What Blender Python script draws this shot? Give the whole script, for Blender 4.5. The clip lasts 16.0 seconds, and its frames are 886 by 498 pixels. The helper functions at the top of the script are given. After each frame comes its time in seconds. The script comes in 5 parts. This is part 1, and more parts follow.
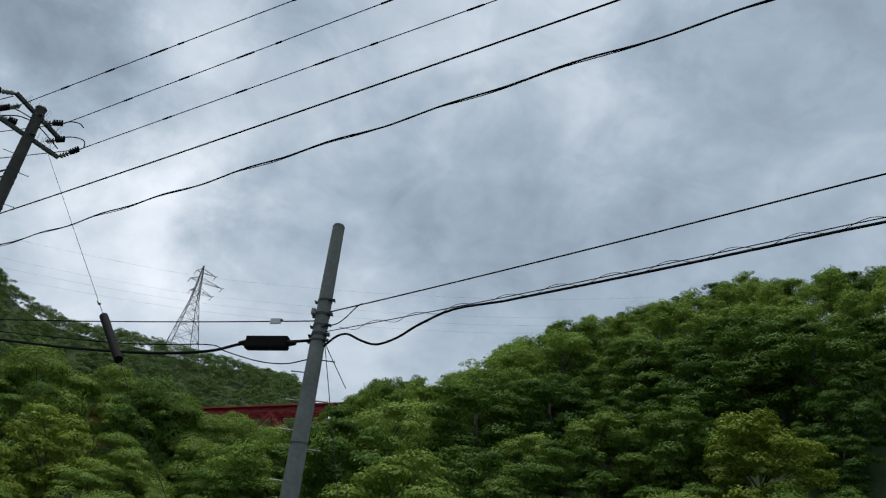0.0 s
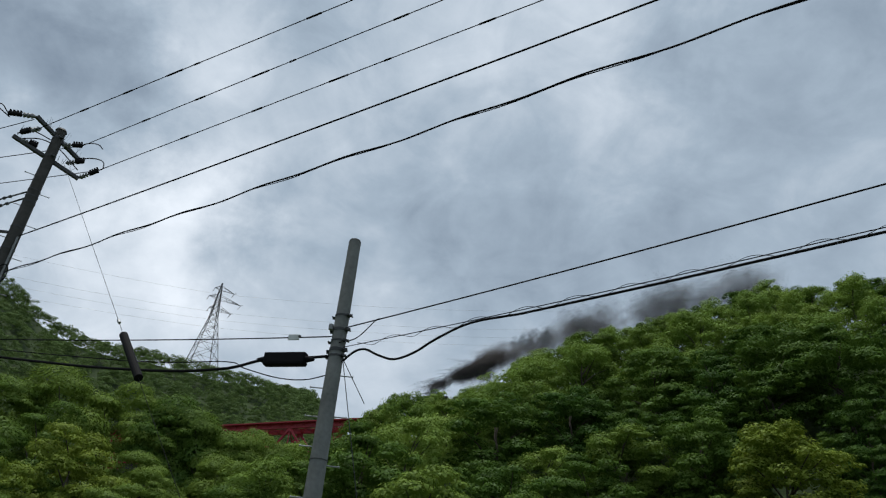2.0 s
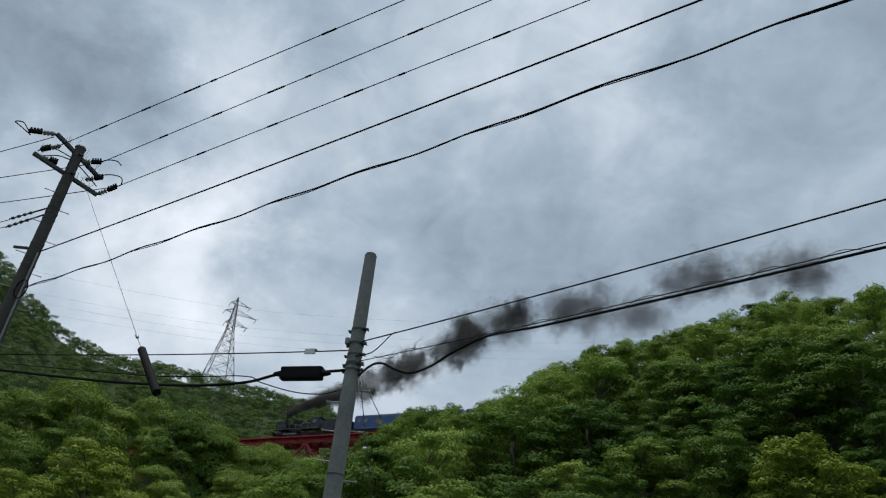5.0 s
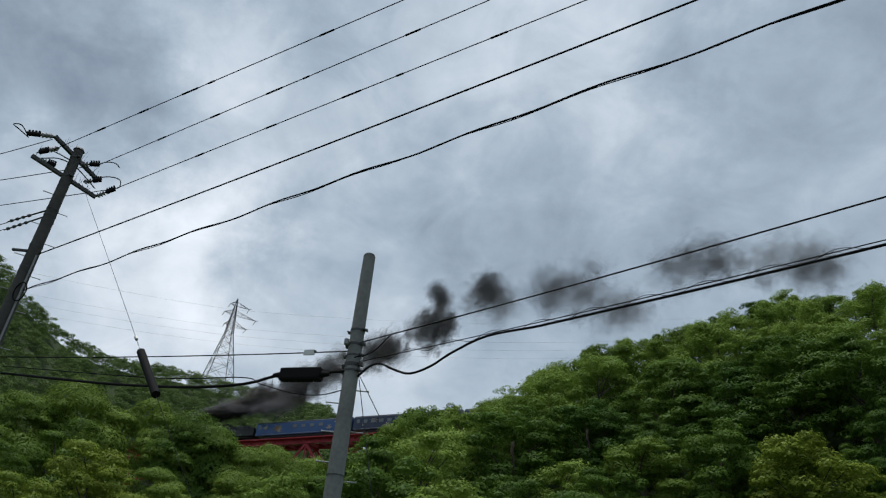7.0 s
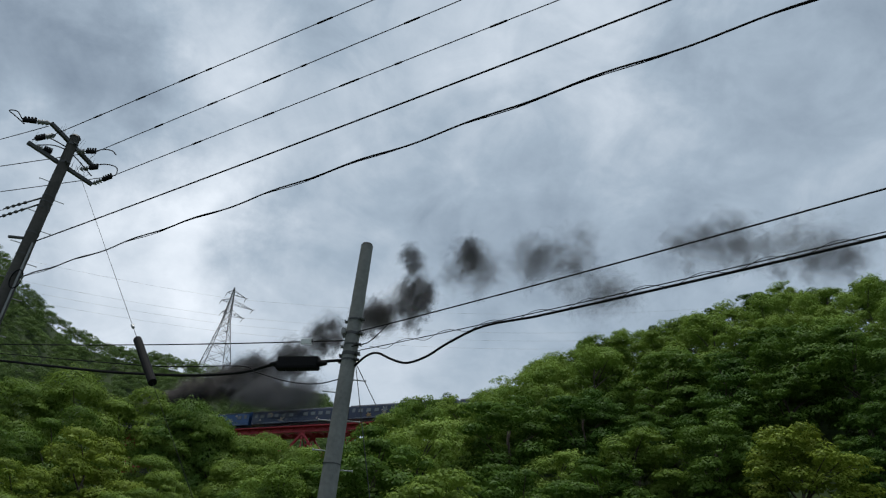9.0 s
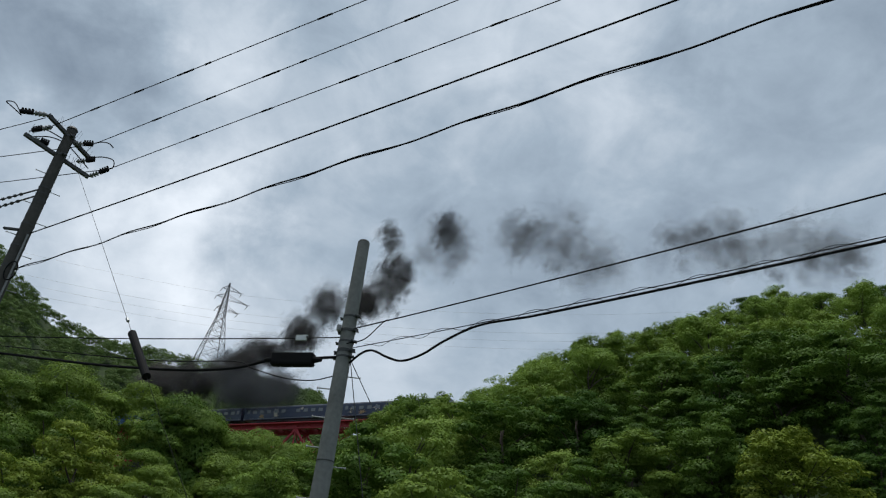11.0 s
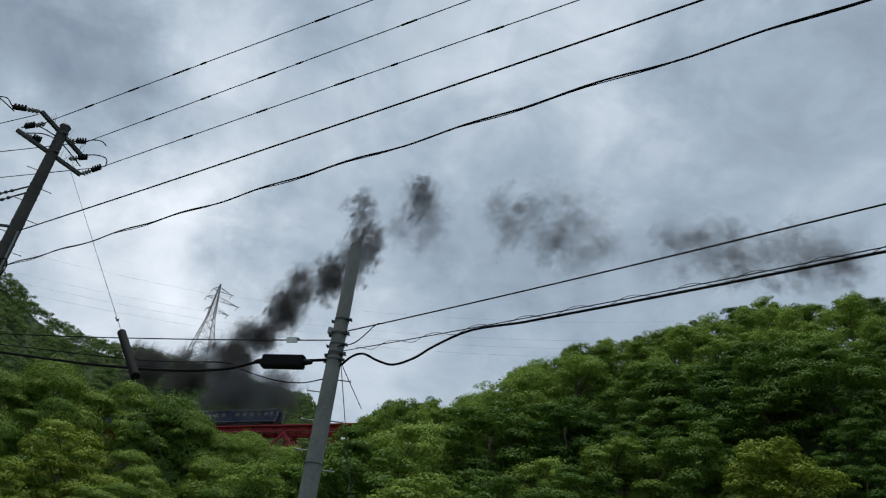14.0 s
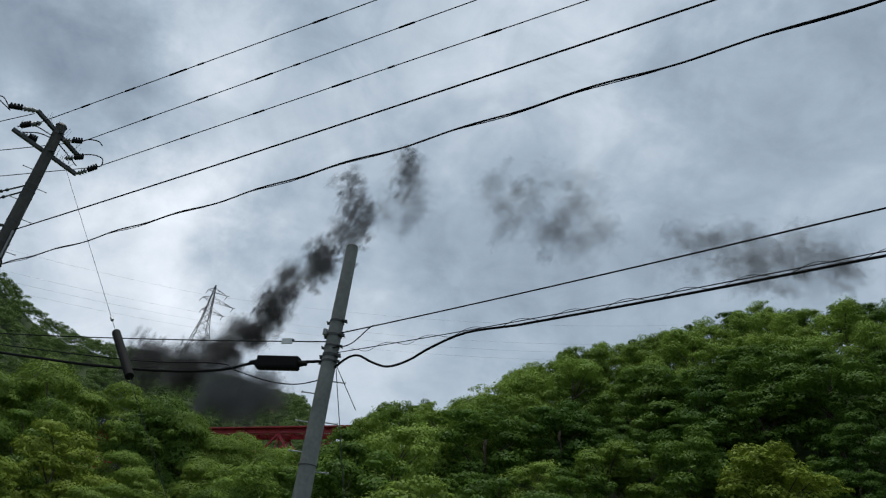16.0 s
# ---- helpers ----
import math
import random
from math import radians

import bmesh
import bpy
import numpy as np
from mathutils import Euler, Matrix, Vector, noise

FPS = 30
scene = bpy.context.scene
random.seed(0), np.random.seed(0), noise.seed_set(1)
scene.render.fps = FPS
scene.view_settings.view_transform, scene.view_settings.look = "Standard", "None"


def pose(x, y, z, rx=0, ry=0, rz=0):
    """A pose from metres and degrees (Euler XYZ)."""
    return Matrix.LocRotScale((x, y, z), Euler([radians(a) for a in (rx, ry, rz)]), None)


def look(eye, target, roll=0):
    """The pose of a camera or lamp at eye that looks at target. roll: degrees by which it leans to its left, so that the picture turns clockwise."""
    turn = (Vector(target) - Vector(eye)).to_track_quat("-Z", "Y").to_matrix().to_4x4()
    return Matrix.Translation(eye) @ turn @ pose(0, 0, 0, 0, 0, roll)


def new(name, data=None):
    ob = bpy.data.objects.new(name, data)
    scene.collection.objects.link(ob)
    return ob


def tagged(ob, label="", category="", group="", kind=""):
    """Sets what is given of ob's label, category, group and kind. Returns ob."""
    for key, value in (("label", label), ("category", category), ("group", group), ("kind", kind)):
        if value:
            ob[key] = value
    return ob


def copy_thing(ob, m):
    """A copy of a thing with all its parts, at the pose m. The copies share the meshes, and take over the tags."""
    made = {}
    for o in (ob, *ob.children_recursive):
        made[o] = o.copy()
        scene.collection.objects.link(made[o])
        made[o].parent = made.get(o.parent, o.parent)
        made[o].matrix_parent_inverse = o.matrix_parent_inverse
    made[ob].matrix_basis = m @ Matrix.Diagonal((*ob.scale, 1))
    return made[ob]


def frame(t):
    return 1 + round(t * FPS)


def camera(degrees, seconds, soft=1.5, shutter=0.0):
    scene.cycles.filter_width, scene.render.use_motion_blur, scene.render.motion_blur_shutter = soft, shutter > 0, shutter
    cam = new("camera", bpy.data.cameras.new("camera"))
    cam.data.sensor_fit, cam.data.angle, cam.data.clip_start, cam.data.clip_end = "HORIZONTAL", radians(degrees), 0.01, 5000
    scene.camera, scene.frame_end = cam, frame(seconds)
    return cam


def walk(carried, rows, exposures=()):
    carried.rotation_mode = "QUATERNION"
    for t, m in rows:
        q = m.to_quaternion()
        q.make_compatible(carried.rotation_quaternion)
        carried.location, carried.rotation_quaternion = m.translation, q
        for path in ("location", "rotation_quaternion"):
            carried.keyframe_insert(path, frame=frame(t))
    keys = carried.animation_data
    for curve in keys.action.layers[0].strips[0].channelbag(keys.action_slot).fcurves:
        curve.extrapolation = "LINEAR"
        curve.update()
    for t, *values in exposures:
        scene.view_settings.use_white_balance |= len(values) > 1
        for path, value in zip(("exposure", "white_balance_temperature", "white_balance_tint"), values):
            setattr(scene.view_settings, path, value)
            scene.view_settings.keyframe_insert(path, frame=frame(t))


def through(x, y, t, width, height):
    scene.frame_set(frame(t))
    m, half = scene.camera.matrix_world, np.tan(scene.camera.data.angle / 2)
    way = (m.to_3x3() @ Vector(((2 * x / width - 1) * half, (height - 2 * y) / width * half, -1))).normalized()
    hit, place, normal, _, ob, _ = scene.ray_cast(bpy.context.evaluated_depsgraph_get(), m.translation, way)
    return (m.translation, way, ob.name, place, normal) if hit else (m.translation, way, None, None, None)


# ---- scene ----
EYE = 1.6
cam = camera(64, 16.0, soft=1.2)
scene.cycles.transparent_max_bounces = 64  # many thin layers of smoke
walk(cam, [
    (0, pose(0.006, -0.037, 1.584, 119.62, -4.80, -5.79)),
    (0.5, pose(0.008, -0.035, 1.585, 120.02, -4.61, -5.45)),
    (1, pose(0.009, -0.031, 1.587, 120.30, -4.51, -5.04)),
    (1.5, pose(0.009, -0.027, 1.590, 120.46, -4.50, -4.58)),
    (2, pose(0.010, -0.021, 1.592, 120.58, -4.59, -4.12)),
    (2.5, pose(0.008, -0.016, 1.592, 120.72, -4.75, -3.74)),
    (3, pose(0.001, -0.012, 1.591, 120.90, -4.92, -3.48)),
    (3.5, pose(-0.005, -0.009, 1.594, 121.09, -5.04, -3.29)),
    (4, pose(-0.009, -0.008, 1.598, 121.29, -5.07, -3.13)),
    (6.5, pose(-0.001, -0.018, 1.595, 121.63, -4.60, -2.79)),
    (7, pose(0.001, -0.020, 1.595, 121.55, -4.57, -2.81)),
    (7.5, pose(0.000, -0.018, 1.597, 121.43, -4.57, -2.86)),
    (8, pose(-0.004, -0.012, 1.600, 121.25, -4.61, -2.94)),
    (8.5, pose(-0.007, -0.005, 1.601, 121.03, -4.67, -3.06)),
    (9, pose(-0.005, -0.000, 1.600, 120.78, -4.76, -3.18)),
    (11.5, pose(-0.013, 0.010, 1.601, 120.75, -5.52, -4.09)),
    (12, pose(-0.013, 0.001, 1.597, 120.87, -5.59, -4.25)),
    (12.5, pose(-0.016, 0.004, 1.594, 120.98, -5.66, -4.42)),
    (13, pose(-0.018, 0.009, 1.591, 121.10, -5.74, -4.60)),
    (13.5, pose(-0.019, 0.012, 1.592, 121.20, -5.85, -4.82)),
    (14, pose(-0.024, 0.015, 1.594, 121.25, -5.97, -5.02)),
    (14.5, pose(-0.026, 0.018, 1.596, 121.26, -6.07, -5.16)),
    (15, pose(-0.024, 0.022, 1.596, 121.27, -6.13, -5.26)),
    (15.5, pose(-0.022, 0.019, 1.593, 121.35, -6.15, -5.36)),
    (16, pose(-0.019, 0.007, 1.586, 121.51, -6.16, -5.51)),
])

# ---- light ----
SKY_SPOTS = (  # direction, change of brightness, width in degrees
    ((-0.288, 0.749, 0.597), -0.11, 5.0),
    ((-0.506, 0.680, 0.530), -0.10, 5.0),
    ((-0.40, 0.74, 0.54), -0.05, 4.0),
    ((-0.339, 0.657, 0.674), 0.24, 4.0),
    ((-0.365, 0.811, 0.457), 0.40, 8.0),
    ((-0.303, 0.821, 0.483), 0.26, 4.0),
    ((-0.220, 0.842, 0.492), -0.26, 4.5),
    ((-0.188, 0.654, 0.733), -0.16, 5.0),
    ((-0.505, 0.606, 0.614), -0.10, 8.0),
    ((0.249, 0.663, 0.706), 0.10, 8.0),
    ((0.370, 0.617, 0.695), -0.18, 6.0),
    ((-0.242, 0.716, 0.655), 0.12, 6.0),
    ((0.089, 0.828, 0.554), -0.10, 9.0),
    ((-0.412, 0.694, 0.591), -0.16, 5.0),
    ((-0.098, 0.924, 0.371), 0.10, 7.0),
    ((0.101, 0.670, 0.736), 0.14, 9.0),
    ((-0.130, 0.680, 0.722), 0.12, 6.0),
    ((0.350, 0.800, 0.500), -0.10, 9.0),
)


def make_world():
    world = bpy.data.worlds.new("overcast_sky")
    scene.world = world
    world.use_nodes = True
    nt = world.node_tree
    nt.nodes.clear()
    N, L = nt.nodes.new, nt.links.new
    out, bg = N("ShaderNodeOutputWorld"), N("ShaderNodeBackground")
    sky = N("ShaderNodeTexSky")
    sky.sky_type, sky.sun_disc = "NISHITA", False
    sky.sun_elevation, sky.sun_rotation = radians(70), radians(-54)
    tc = N("ShaderNodeTexCoord")

    def noise_tex(scale, detail, rough, vec, dist=0.0):
        n = N("ShaderNodeTexNoise")
        n.inputs["Scale"].default_value, n.inputs["Detail"].default_value = scale, detail
        n.inputs["Roughness"].default_value, n.inputs["Distortion"].default_value = rough, dist
        L(vec, n.inputs["Vector"])
        return n

    def math_node(op, a, b):
        m = N("ShaderNodeMath")
        m.operation = op
        for i, v in enumerate((a, b)):
            if isinstance(v, (int, float)):
                m.inputs[i].default_value = v
            else:
                L(v, m.inputs[i])
        return m.outputs[0]

    gen = tc.outputs["Generated"]
    warp = noise_tex(6.0, 7.0, 0.62, gen)
    off = N("ShaderNodeVectorMath")
    off.operation = "SUBTRACT"
    L(warp.outputs["Color"], off.inputs[0])
    off.inputs[1].default_value = (0.5, 0.5, 0.5)
    sc = N("ShaderNodeVectorMath")
    sc.operation = "SCALE"
    L(off.outputs[0], sc.inputs[0])
    sc.inputs["Scale"].default_value = 0.30
    add = N("ShaderNodeVectorMath")
    L(gen, add.inputs[0])
    L(sc.outputs[0], add.inputs[1])
    norm = N("ShaderNodeVectorMath")
    norm.operation = "NORMALIZE"
    L(add.outputs[0], norm.inputs[0])
    d = norm.outputs[0]
    total = None
    for way, amount, width in SKY_SPOTS:
        dot = N("ShaderNodeVectorMath")
        dot.operation = "DOT_PRODUCT"
        L(d, dot.inputs[0])
        dot.inputs[1].default_value = Vector(way).normalized()
        k = 1 / radians(width) ** 2
        e = math_node("EXPONENT", math_node("MULTIPLY", math_node("SUBTRACT", dot.outputs["Value"], 1.0), k), 0.0)
        v = math_node("MULTIPLY", e, amount)
        total = v if total is None else math_node("ADD", total, v)
    stretch = N("ShaderNodeMapping")
    stretch.inputs["Scale"].default_value = (1.0, 1.0, 1.4)
    L(gen, stretch.inputs["Vector"])
    big = noise_tex(3.4, 7.0, 0.56, stretch.outputs[0], 0.5)
    middle = noise_tex(8.5, 6.0, 0.55, stretch.outputs[0], 0.6)
    fine = noise_tex(21.0, 6.0, 0.6, stretch.outputs[0], 0.3)
    total = math_node("ADD", total, math_node("MULTIPLY", math_node("SUBTRACT", middle.outputs["Fac"], 0.5), 0.44))
    total = math_node("ADD", total, math_node("MULTIPLY", math_node("SUBTRACT", big.outputs["Fac"], 0.5), 0.50))
    total = math_node("ADD", total, math_node("MULTIPLY", math_node("SUBTRACT", fine.outputs["Fac"], 0.5), 0.12))
    total = math_node("ADD", total, 0.465)
    ramp = N("ShaderNodeValToRGB")
    el = ramp.color_ramp.elements
    el[0].position, el[0].color = 0.1, (0.128, 0.170, 0.228, 1)
    el[1].position, el[1].color = 0.95, (0.69, 0.745, 0.81, 1)
    mid = el.new(0.45)
    mid.color = (0.302, 0.373, 0.450, 1)
    L(total, ramp.inputs["Fac"])
    mix = N("ShaderNodeMix")
    mix.data_type = "RGBA"
    mix.inputs["Factor"].default_value = 0.97
    dim = N("ShaderNodeVectorMath")
    dim.operation = "SCALE"
    dim.inputs["Scale"].default_value = 0.1
    L(sky.outputs["Color"], dim.inputs[0])
    L(dim.outputs[0], mix.inputs["A"])
    L(ramp.outputs["Color"], mix.inputs["B"])
    L(mix.outputs["Result"], bg.inputs["Color"])
    bg.inputs["Strength"].default_value = 1.25
    L(bg.outputs[0], out.inputs["Surface"])


make_world()
sun = new("sun", bpy.data.lights.new("sun", "SUN"))
sun.data.energy, sun.data.angle, sun.data.color = 2.2, radians(25), (1.0, 0.97, 0.90)
sun.matrix_basis = look((0, 0, 300), (0.28 * 300, -0.06 * 300, -300))


# ---- materials ----
def principled(name, colour, rough=0.6, metal=0.0, var=0.15, scale=3.0, bump=0.0, random=0.0, spec=0.5):
    """A surface with grain at two scales; random: variation from object to object."""
    m = bpy.data.materials.new(name)
    m.use_nodes = True
    nt = m.node_tree
    N, L = nt.nodes.new, nt.links.new
    b = nt.nodes["Principled BSDF"]
    b.inputs["Roughness"].default_value, b.inputs["Metallic"].default_value = rough, metal
    b.inputs["Specular IOR Level"].default_value = spec
    tc = N("ShaderNodeTexCoord")
    n1, n2 = N("ShaderNodeTexNoise"), N("ShaderNodeTexNoise")
    for n, s in ((n1, scale), (n2, scale * 7.3)):
        n.inputs["Scale"].default_value, n.inputs["Detail"].default_value = s, 5
        L(tc.outputs["Object"], n.inputs["Vector"])
    a = N("ShaderNodeMath")
    a.operation = "ADD"
    L(n1.outputs["Fac"], a.inputs[0])
    L(n2.outputs["Fac"], a.inputs[1])
    mr = N("ShaderNodeMapRange")
    mr.inputs["From Min"].default_value, mr.inputs["From Max"].default_value = 0.6, 1.4
    mr.inputs["To Min"].default_value, mr.inputs["To Max"].default_value = 1 - var, 1 + var
    L(a.outputs[0], mr.inputs["Value"])
    val = mr.outputs[0]
    if random:
        oi = N("ShaderNodeObjectInfo")
        r = N("ShaderNodeMapRange")
        r.inputs["To Min"].default_value, r.inputs["To Max"].default_value = 1 - random, 1 + random
        L(oi.outputs["Random"], r.inputs["Value"])
        mu = N("ShaderNodeMath")
        mu.operation = "MULTIPLY"
        L(val, mu.inputs[0])
        L(r.outputs[0], mu.inputs[1])
        val = mu.outputs[0]
    sc = N("ShaderNodeVectorMath")
    sc.operation = "SCALE"
    sc.inputs[0].default_value = colour
    L(val, sc.inputs["Scale"])
    L(sc.outputs[0], b.inputs["Base Color"])
    if bump:
        bp = N("ShaderNodeBump")
        bp.inputs["Strength"].default_value, bp.inputs["Distance"].default_value = bump, 0.02
        L(n2.outputs["Fac"], bp.inputs["Height"])
        L(bp.outputs[0], b.inputs["Normal"])
    return m


def leaf_material(name, dark, light, through=0.35):
    """Leaves: colour varies from leaf to leaf and from tree to tree, and some light passes through."""
    m = bpy.data.materials.new(name)
    m.use_nodes = True
    nt = m.node_tree
    N, L = nt.nodes.new, nt.links.new
    nt.nodes.clear()
    out = N("ShaderNodeOutputMaterial")
    geo, oi, tc = N("ShaderNodeNewGeometry"), N("ShaderNodeObjectInfo"), N("ShaderNodeTexCoord")
    n = N("ShaderNodeTexNoise")
    n.inputs["Scale"].default_value, n.inputs["Detail"].default_value = 0.55, 3
    L(tc.outputs["Object"], n.inputs["Vector"])

    def mad(v, k, add):
        q = N("ShaderNodeMath")
        q.operation = "MULTIPLY_ADD"
        L(v, q.inputs[0])
        q.inputs[1].default_value = k
        if isinstance(add, float):
            q.inputs[2].default_value = add
        else:
            L(add, q.inputs[2])
        return q.outputs[0]

    f = mad(geo.outputs["Random Per Island"], 0.22, -0.285)
    f = mad(oi.outputs["Random"], 0.65, f)
    f = mad(n.outputs["Fac"], 0.7, f)
    mix = N("ShaderNodeMix")
    mix.data_type, mix.clamp_factor = "RGBA", True
    mix.inputs["A"].default_value, mix.inputs["B"].default_value = (*dark, 1), (*light, 1)
    L(f, mix.inputs["Factor"])
    d, t, g = N("ShaderNodeBsdfDiffuse"), N("ShaderNodeBsdfTranslucent"), N("ShaderNodeBsdfGlossy")
    g.inputs["Roughness"].default_value = 0.45
    g.inputs["Color"].default_value = (0.8, 0.85, 0.9, 1)
    L(mix.outputs["Result"], d.inputs["Color"])
    L(mix.outputs["Result"], t.inputs["Color"])
    m1, m2 = N("ShaderNodeMixShader"), N("ShaderNodeMixShader")
    m1.inputs[0].default_value, m2.inputs[0].default_value = through, 0.012
    L(d.outputs[0], m1.inputs[1])
    L(t.outputs[0], m1.inputs[2])
    L(m1.outputs[0], m2.inputs[1])
    L(g.outputs[0], m2.inputs[2])
    L(m2.outputs[0], out.inputs["Surface"])
    return m


def smoke_material(name, cover, soot=(0.104, 0.097, 0.096, 1), grain=0.6):
    """Soot that is thickest in the middle of each shred and thins out raggedly to nothing at its rim."""
    m = bpy.data.materials.new(name)
    m.use_nodes = True
    nt = m.node_tree
    N, L = nt.nodes.new, nt.links.new
    nt.nodes.clear()
    out, mix = N("ShaderNodeOutputMaterial"), N("ShaderNodeMixShader")
    d, t = N("ShaderNodeBsdfDiffuse"), N("ShaderNodeBsdfTransparent")
    d.inputs["Color"].default_value = soot
    uv, n = N("ShaderNodeUVMap"), N("ShaderNodeTexNoise")
    uv.uv_map = "shred"
    dist = N("ShaderNodeVectorMath")
    dist.operation = "LENGTH"
    L(uv.outputs[0], dist.inputs[0])
    oi, shift = N("ShaderNodeObjectInfo"), N("ShaderNodeVectorMath")
    tc = N("ShaderNodeTexCoord")
    far = N("ShaderNodeMath")
    far.operation = "MULTIPLY"
    far.inputs[1].default_value = 50.0
    L(oi.outputs["Random"], far.inputs[0])
    L(tc.outputs["Object"], shift.inputs[0])
    L(far.outputs[0], shift.inputs[1])
    n.inputs["Scale"].default_value, n.inputs["Detail"].default_value, n.inputs["Roughness"].default_value = grain, 6, 0.56
    n.inputs["Distortion"].default_value = 0.7
    L(shift.outputs[0], n.inputs["Vector"])
    rag = N("ShaderNodeMath")
    rag.operation = "MULTIPLY_ADD"
    L(n.outputs["Fac"], rag.inputs[0])
    rag.inputs[1].default_value = 1.6
    L(dist.outputs["Value"], rag.inputs[2])
    fall = N("ShaderNodeMapRange")
    fall.interpolation_type = "SMOOTHSTEP"
    for key, value in (("From Min", 0.70), ("From Max", 1.62), ("To Min", cover), ("To Max", 0.0)):
        fall.inputs[key].default_value = value
    L(rag.outputs[0], fall.inputs["Value"])
    L(fall.outputs[0], mix.inputs[0])
    L(t.outputs[0], mix.inputs[1])
    L(d.outputs[0], mix.inputs[2])
    L(mix.outputs[0], out.inputs["Surface"])
    return m


CONCRETE = principled("concrete", (0.175, 0.178, 0.172), 0.9, var=0.3, scale=2.0, bump=0.3)
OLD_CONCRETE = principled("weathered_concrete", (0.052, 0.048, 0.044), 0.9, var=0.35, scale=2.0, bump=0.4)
STEEL = principled("galvanised_steel", (0.30, 0.31, 0.32), 0.5, 0.6, var=0.2, scale=8)
DARK_STEEL = principled("dark_steel", (0.045, 0.046, 0.048), 0.6, 0.15, var=0.25, scale=8)
RUBBER = principled("black_rubber", (0.007, 0.007, 0.008), 0.75, var=0.2, scale=10, spec=0.1)
PORCELAIN = principled("grey_porcelain", (0.20, 0.20, 0.205), 0.35, var=0.2, scale=9)
WHITE_PLASTIC = principled("pale_plastic", (0.55, 0.57, 0.57), 0.5, var=0.1, scale=9)
PYLON_STEEL = principled("pylon_steel", (0.055, 0.058, 0.062), 0.6, 0.3, var=0.15, scale=1)
RED_PAINT = principled("red_bridge_paint", (0.36, 0.022, 0.035), 0.55, var=0.28, scale=0.6)
LOCO_BLACK = principled("black_loco_paint", (0.018, 0.019, 0.021), 0.38, var=0.3, scale=1.5)
LOCO_GREY = principled("worn_steel", (0.30, 0.31, 0.32), 0.4, 0.6, var=0.2, scale=3)
BLUE_COACH = principled("blue_coach_paint", (0.026, 0.080, 0.230), 0.35, var=0.15, scale=0.5)
NAVY_COACH = principled("navy_coach_paint", (0.016, 0.026, 0.062), 0.35, var=0.15, scale=0.5)
COACH_ROOF = principled("coach_roof", (0.035, 0.045, 0.07), 0.6, var=0.2, scale=0.7)
UNDERFRAME = principled("underframe_black", (0.02, 0.02, 0.022), 0.7, var=0.3, scale=2)
DECOR = principled("pale_decoration", (0.55, 0.50, 0.42), 0.5, var=0.15, scale=4)
DECOR_BROWN = principled("gold_decoration", (0.46, 0.33, 0.17), 0.5, var=0.2, scale=4)
BARK = principled("bark", (0.075, 0.06, 0.048), 0.95, var=0.35, scale=5)
SOIL = principled("undergrowth", (0.032, 0.056, 0.014), 0.95, var=0.6, scale=0.5)
BALLAST = principled("ballast", (0.16, 0.145, 0.13), 0.95, var=0.35, scale=3)
RUST = principled("rusty_rail", (0.12, 0.075, 0.05), 0.6, 0.3, var=0.3, scale=3)
# pale grey base stands in for sky reflected in the panes
GLASS = principled("coach_window_glass", (0.16, 0.18, 0.20), 0.1, 0.0, var=0.1, scale=1)
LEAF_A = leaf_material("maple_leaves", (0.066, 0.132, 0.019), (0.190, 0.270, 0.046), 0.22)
# oak green with the lower slope's shade darkened into it
LEAF_B = leaf_material("shade_darkened_oak_leaves", (0.038, 0.092, 0.013), (0.118, 0.195, 0.030), 0.22)
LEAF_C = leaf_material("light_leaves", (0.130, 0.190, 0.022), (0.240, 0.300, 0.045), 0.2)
# aerial haze over the far hill is mixed into this greyed green
LEAF_D = leaf_material("hazed_far_leaves", (0.095, 0.150, 0.046), (0.160, 0.235, 0.074), 0.25)
# green lightened to hold the skylight and haze on the upper slope
LEAF_E = leaf_material("skylit_hilltop_leaves", (0.125, 0.215, 0.036), (0.260, 0.360, 0.072), 0.28)
GREY_SMOKE = smoke_material("grey_coal_smoke", 0.40, (0.135, 0.132, 0.138, 1), 0.4)
DENSE_SMOKE, BILLOW_SMOKE = smoke_material("dense_coal_smoke", 0.62, (0.056, 0.055, 0.060, 1), 0.8), smoke_material("billowing_coal_smoke", 0.36, (0.105, 0.098, 0.097, 1))
SMOKE, THIN_SMOKE = smoke_material("coal_smoke", 0.30, (0.118, 0.106, 0.101, 1), 0.4), smoke_material("thin_coal_smoke", 0.17, (0.118, 0.106, 0.101, 1), 0.32)


# ---- mesh tools ----
def part(name, bm, material, parent=None, label="", smooth=False):
    me = bpy.data.meshes.new(name)
    bm.to_mesh(me)
    bm.free()
    me.materials.append(material)
    if smooth:
        me.shade_smooth()
    ob = new(name, me)
    if parent is not None:
        ob.parent = parent
    if label:
        tagged(ob, label)
    return ob


def mesh_part(name, verts, faces, material, parent=None, label=""):
    me = bpy.data.meshes.new(name)
    me.from_pydata(verts, [], faces)
    me.materials.append(material)
    ob = new(name, me)
    if parent is not None:
        ob.parent = parent
    if label:
        tagged(ob, label)
    return ob


def thing(name, label, category, group="", kind="", m=None):
    ob = tagged(new(name), label, category, group, kind)
    ob.empty_display_size = 0.2
    if m is not None:
        ob.matrix_basis = m
    return ob


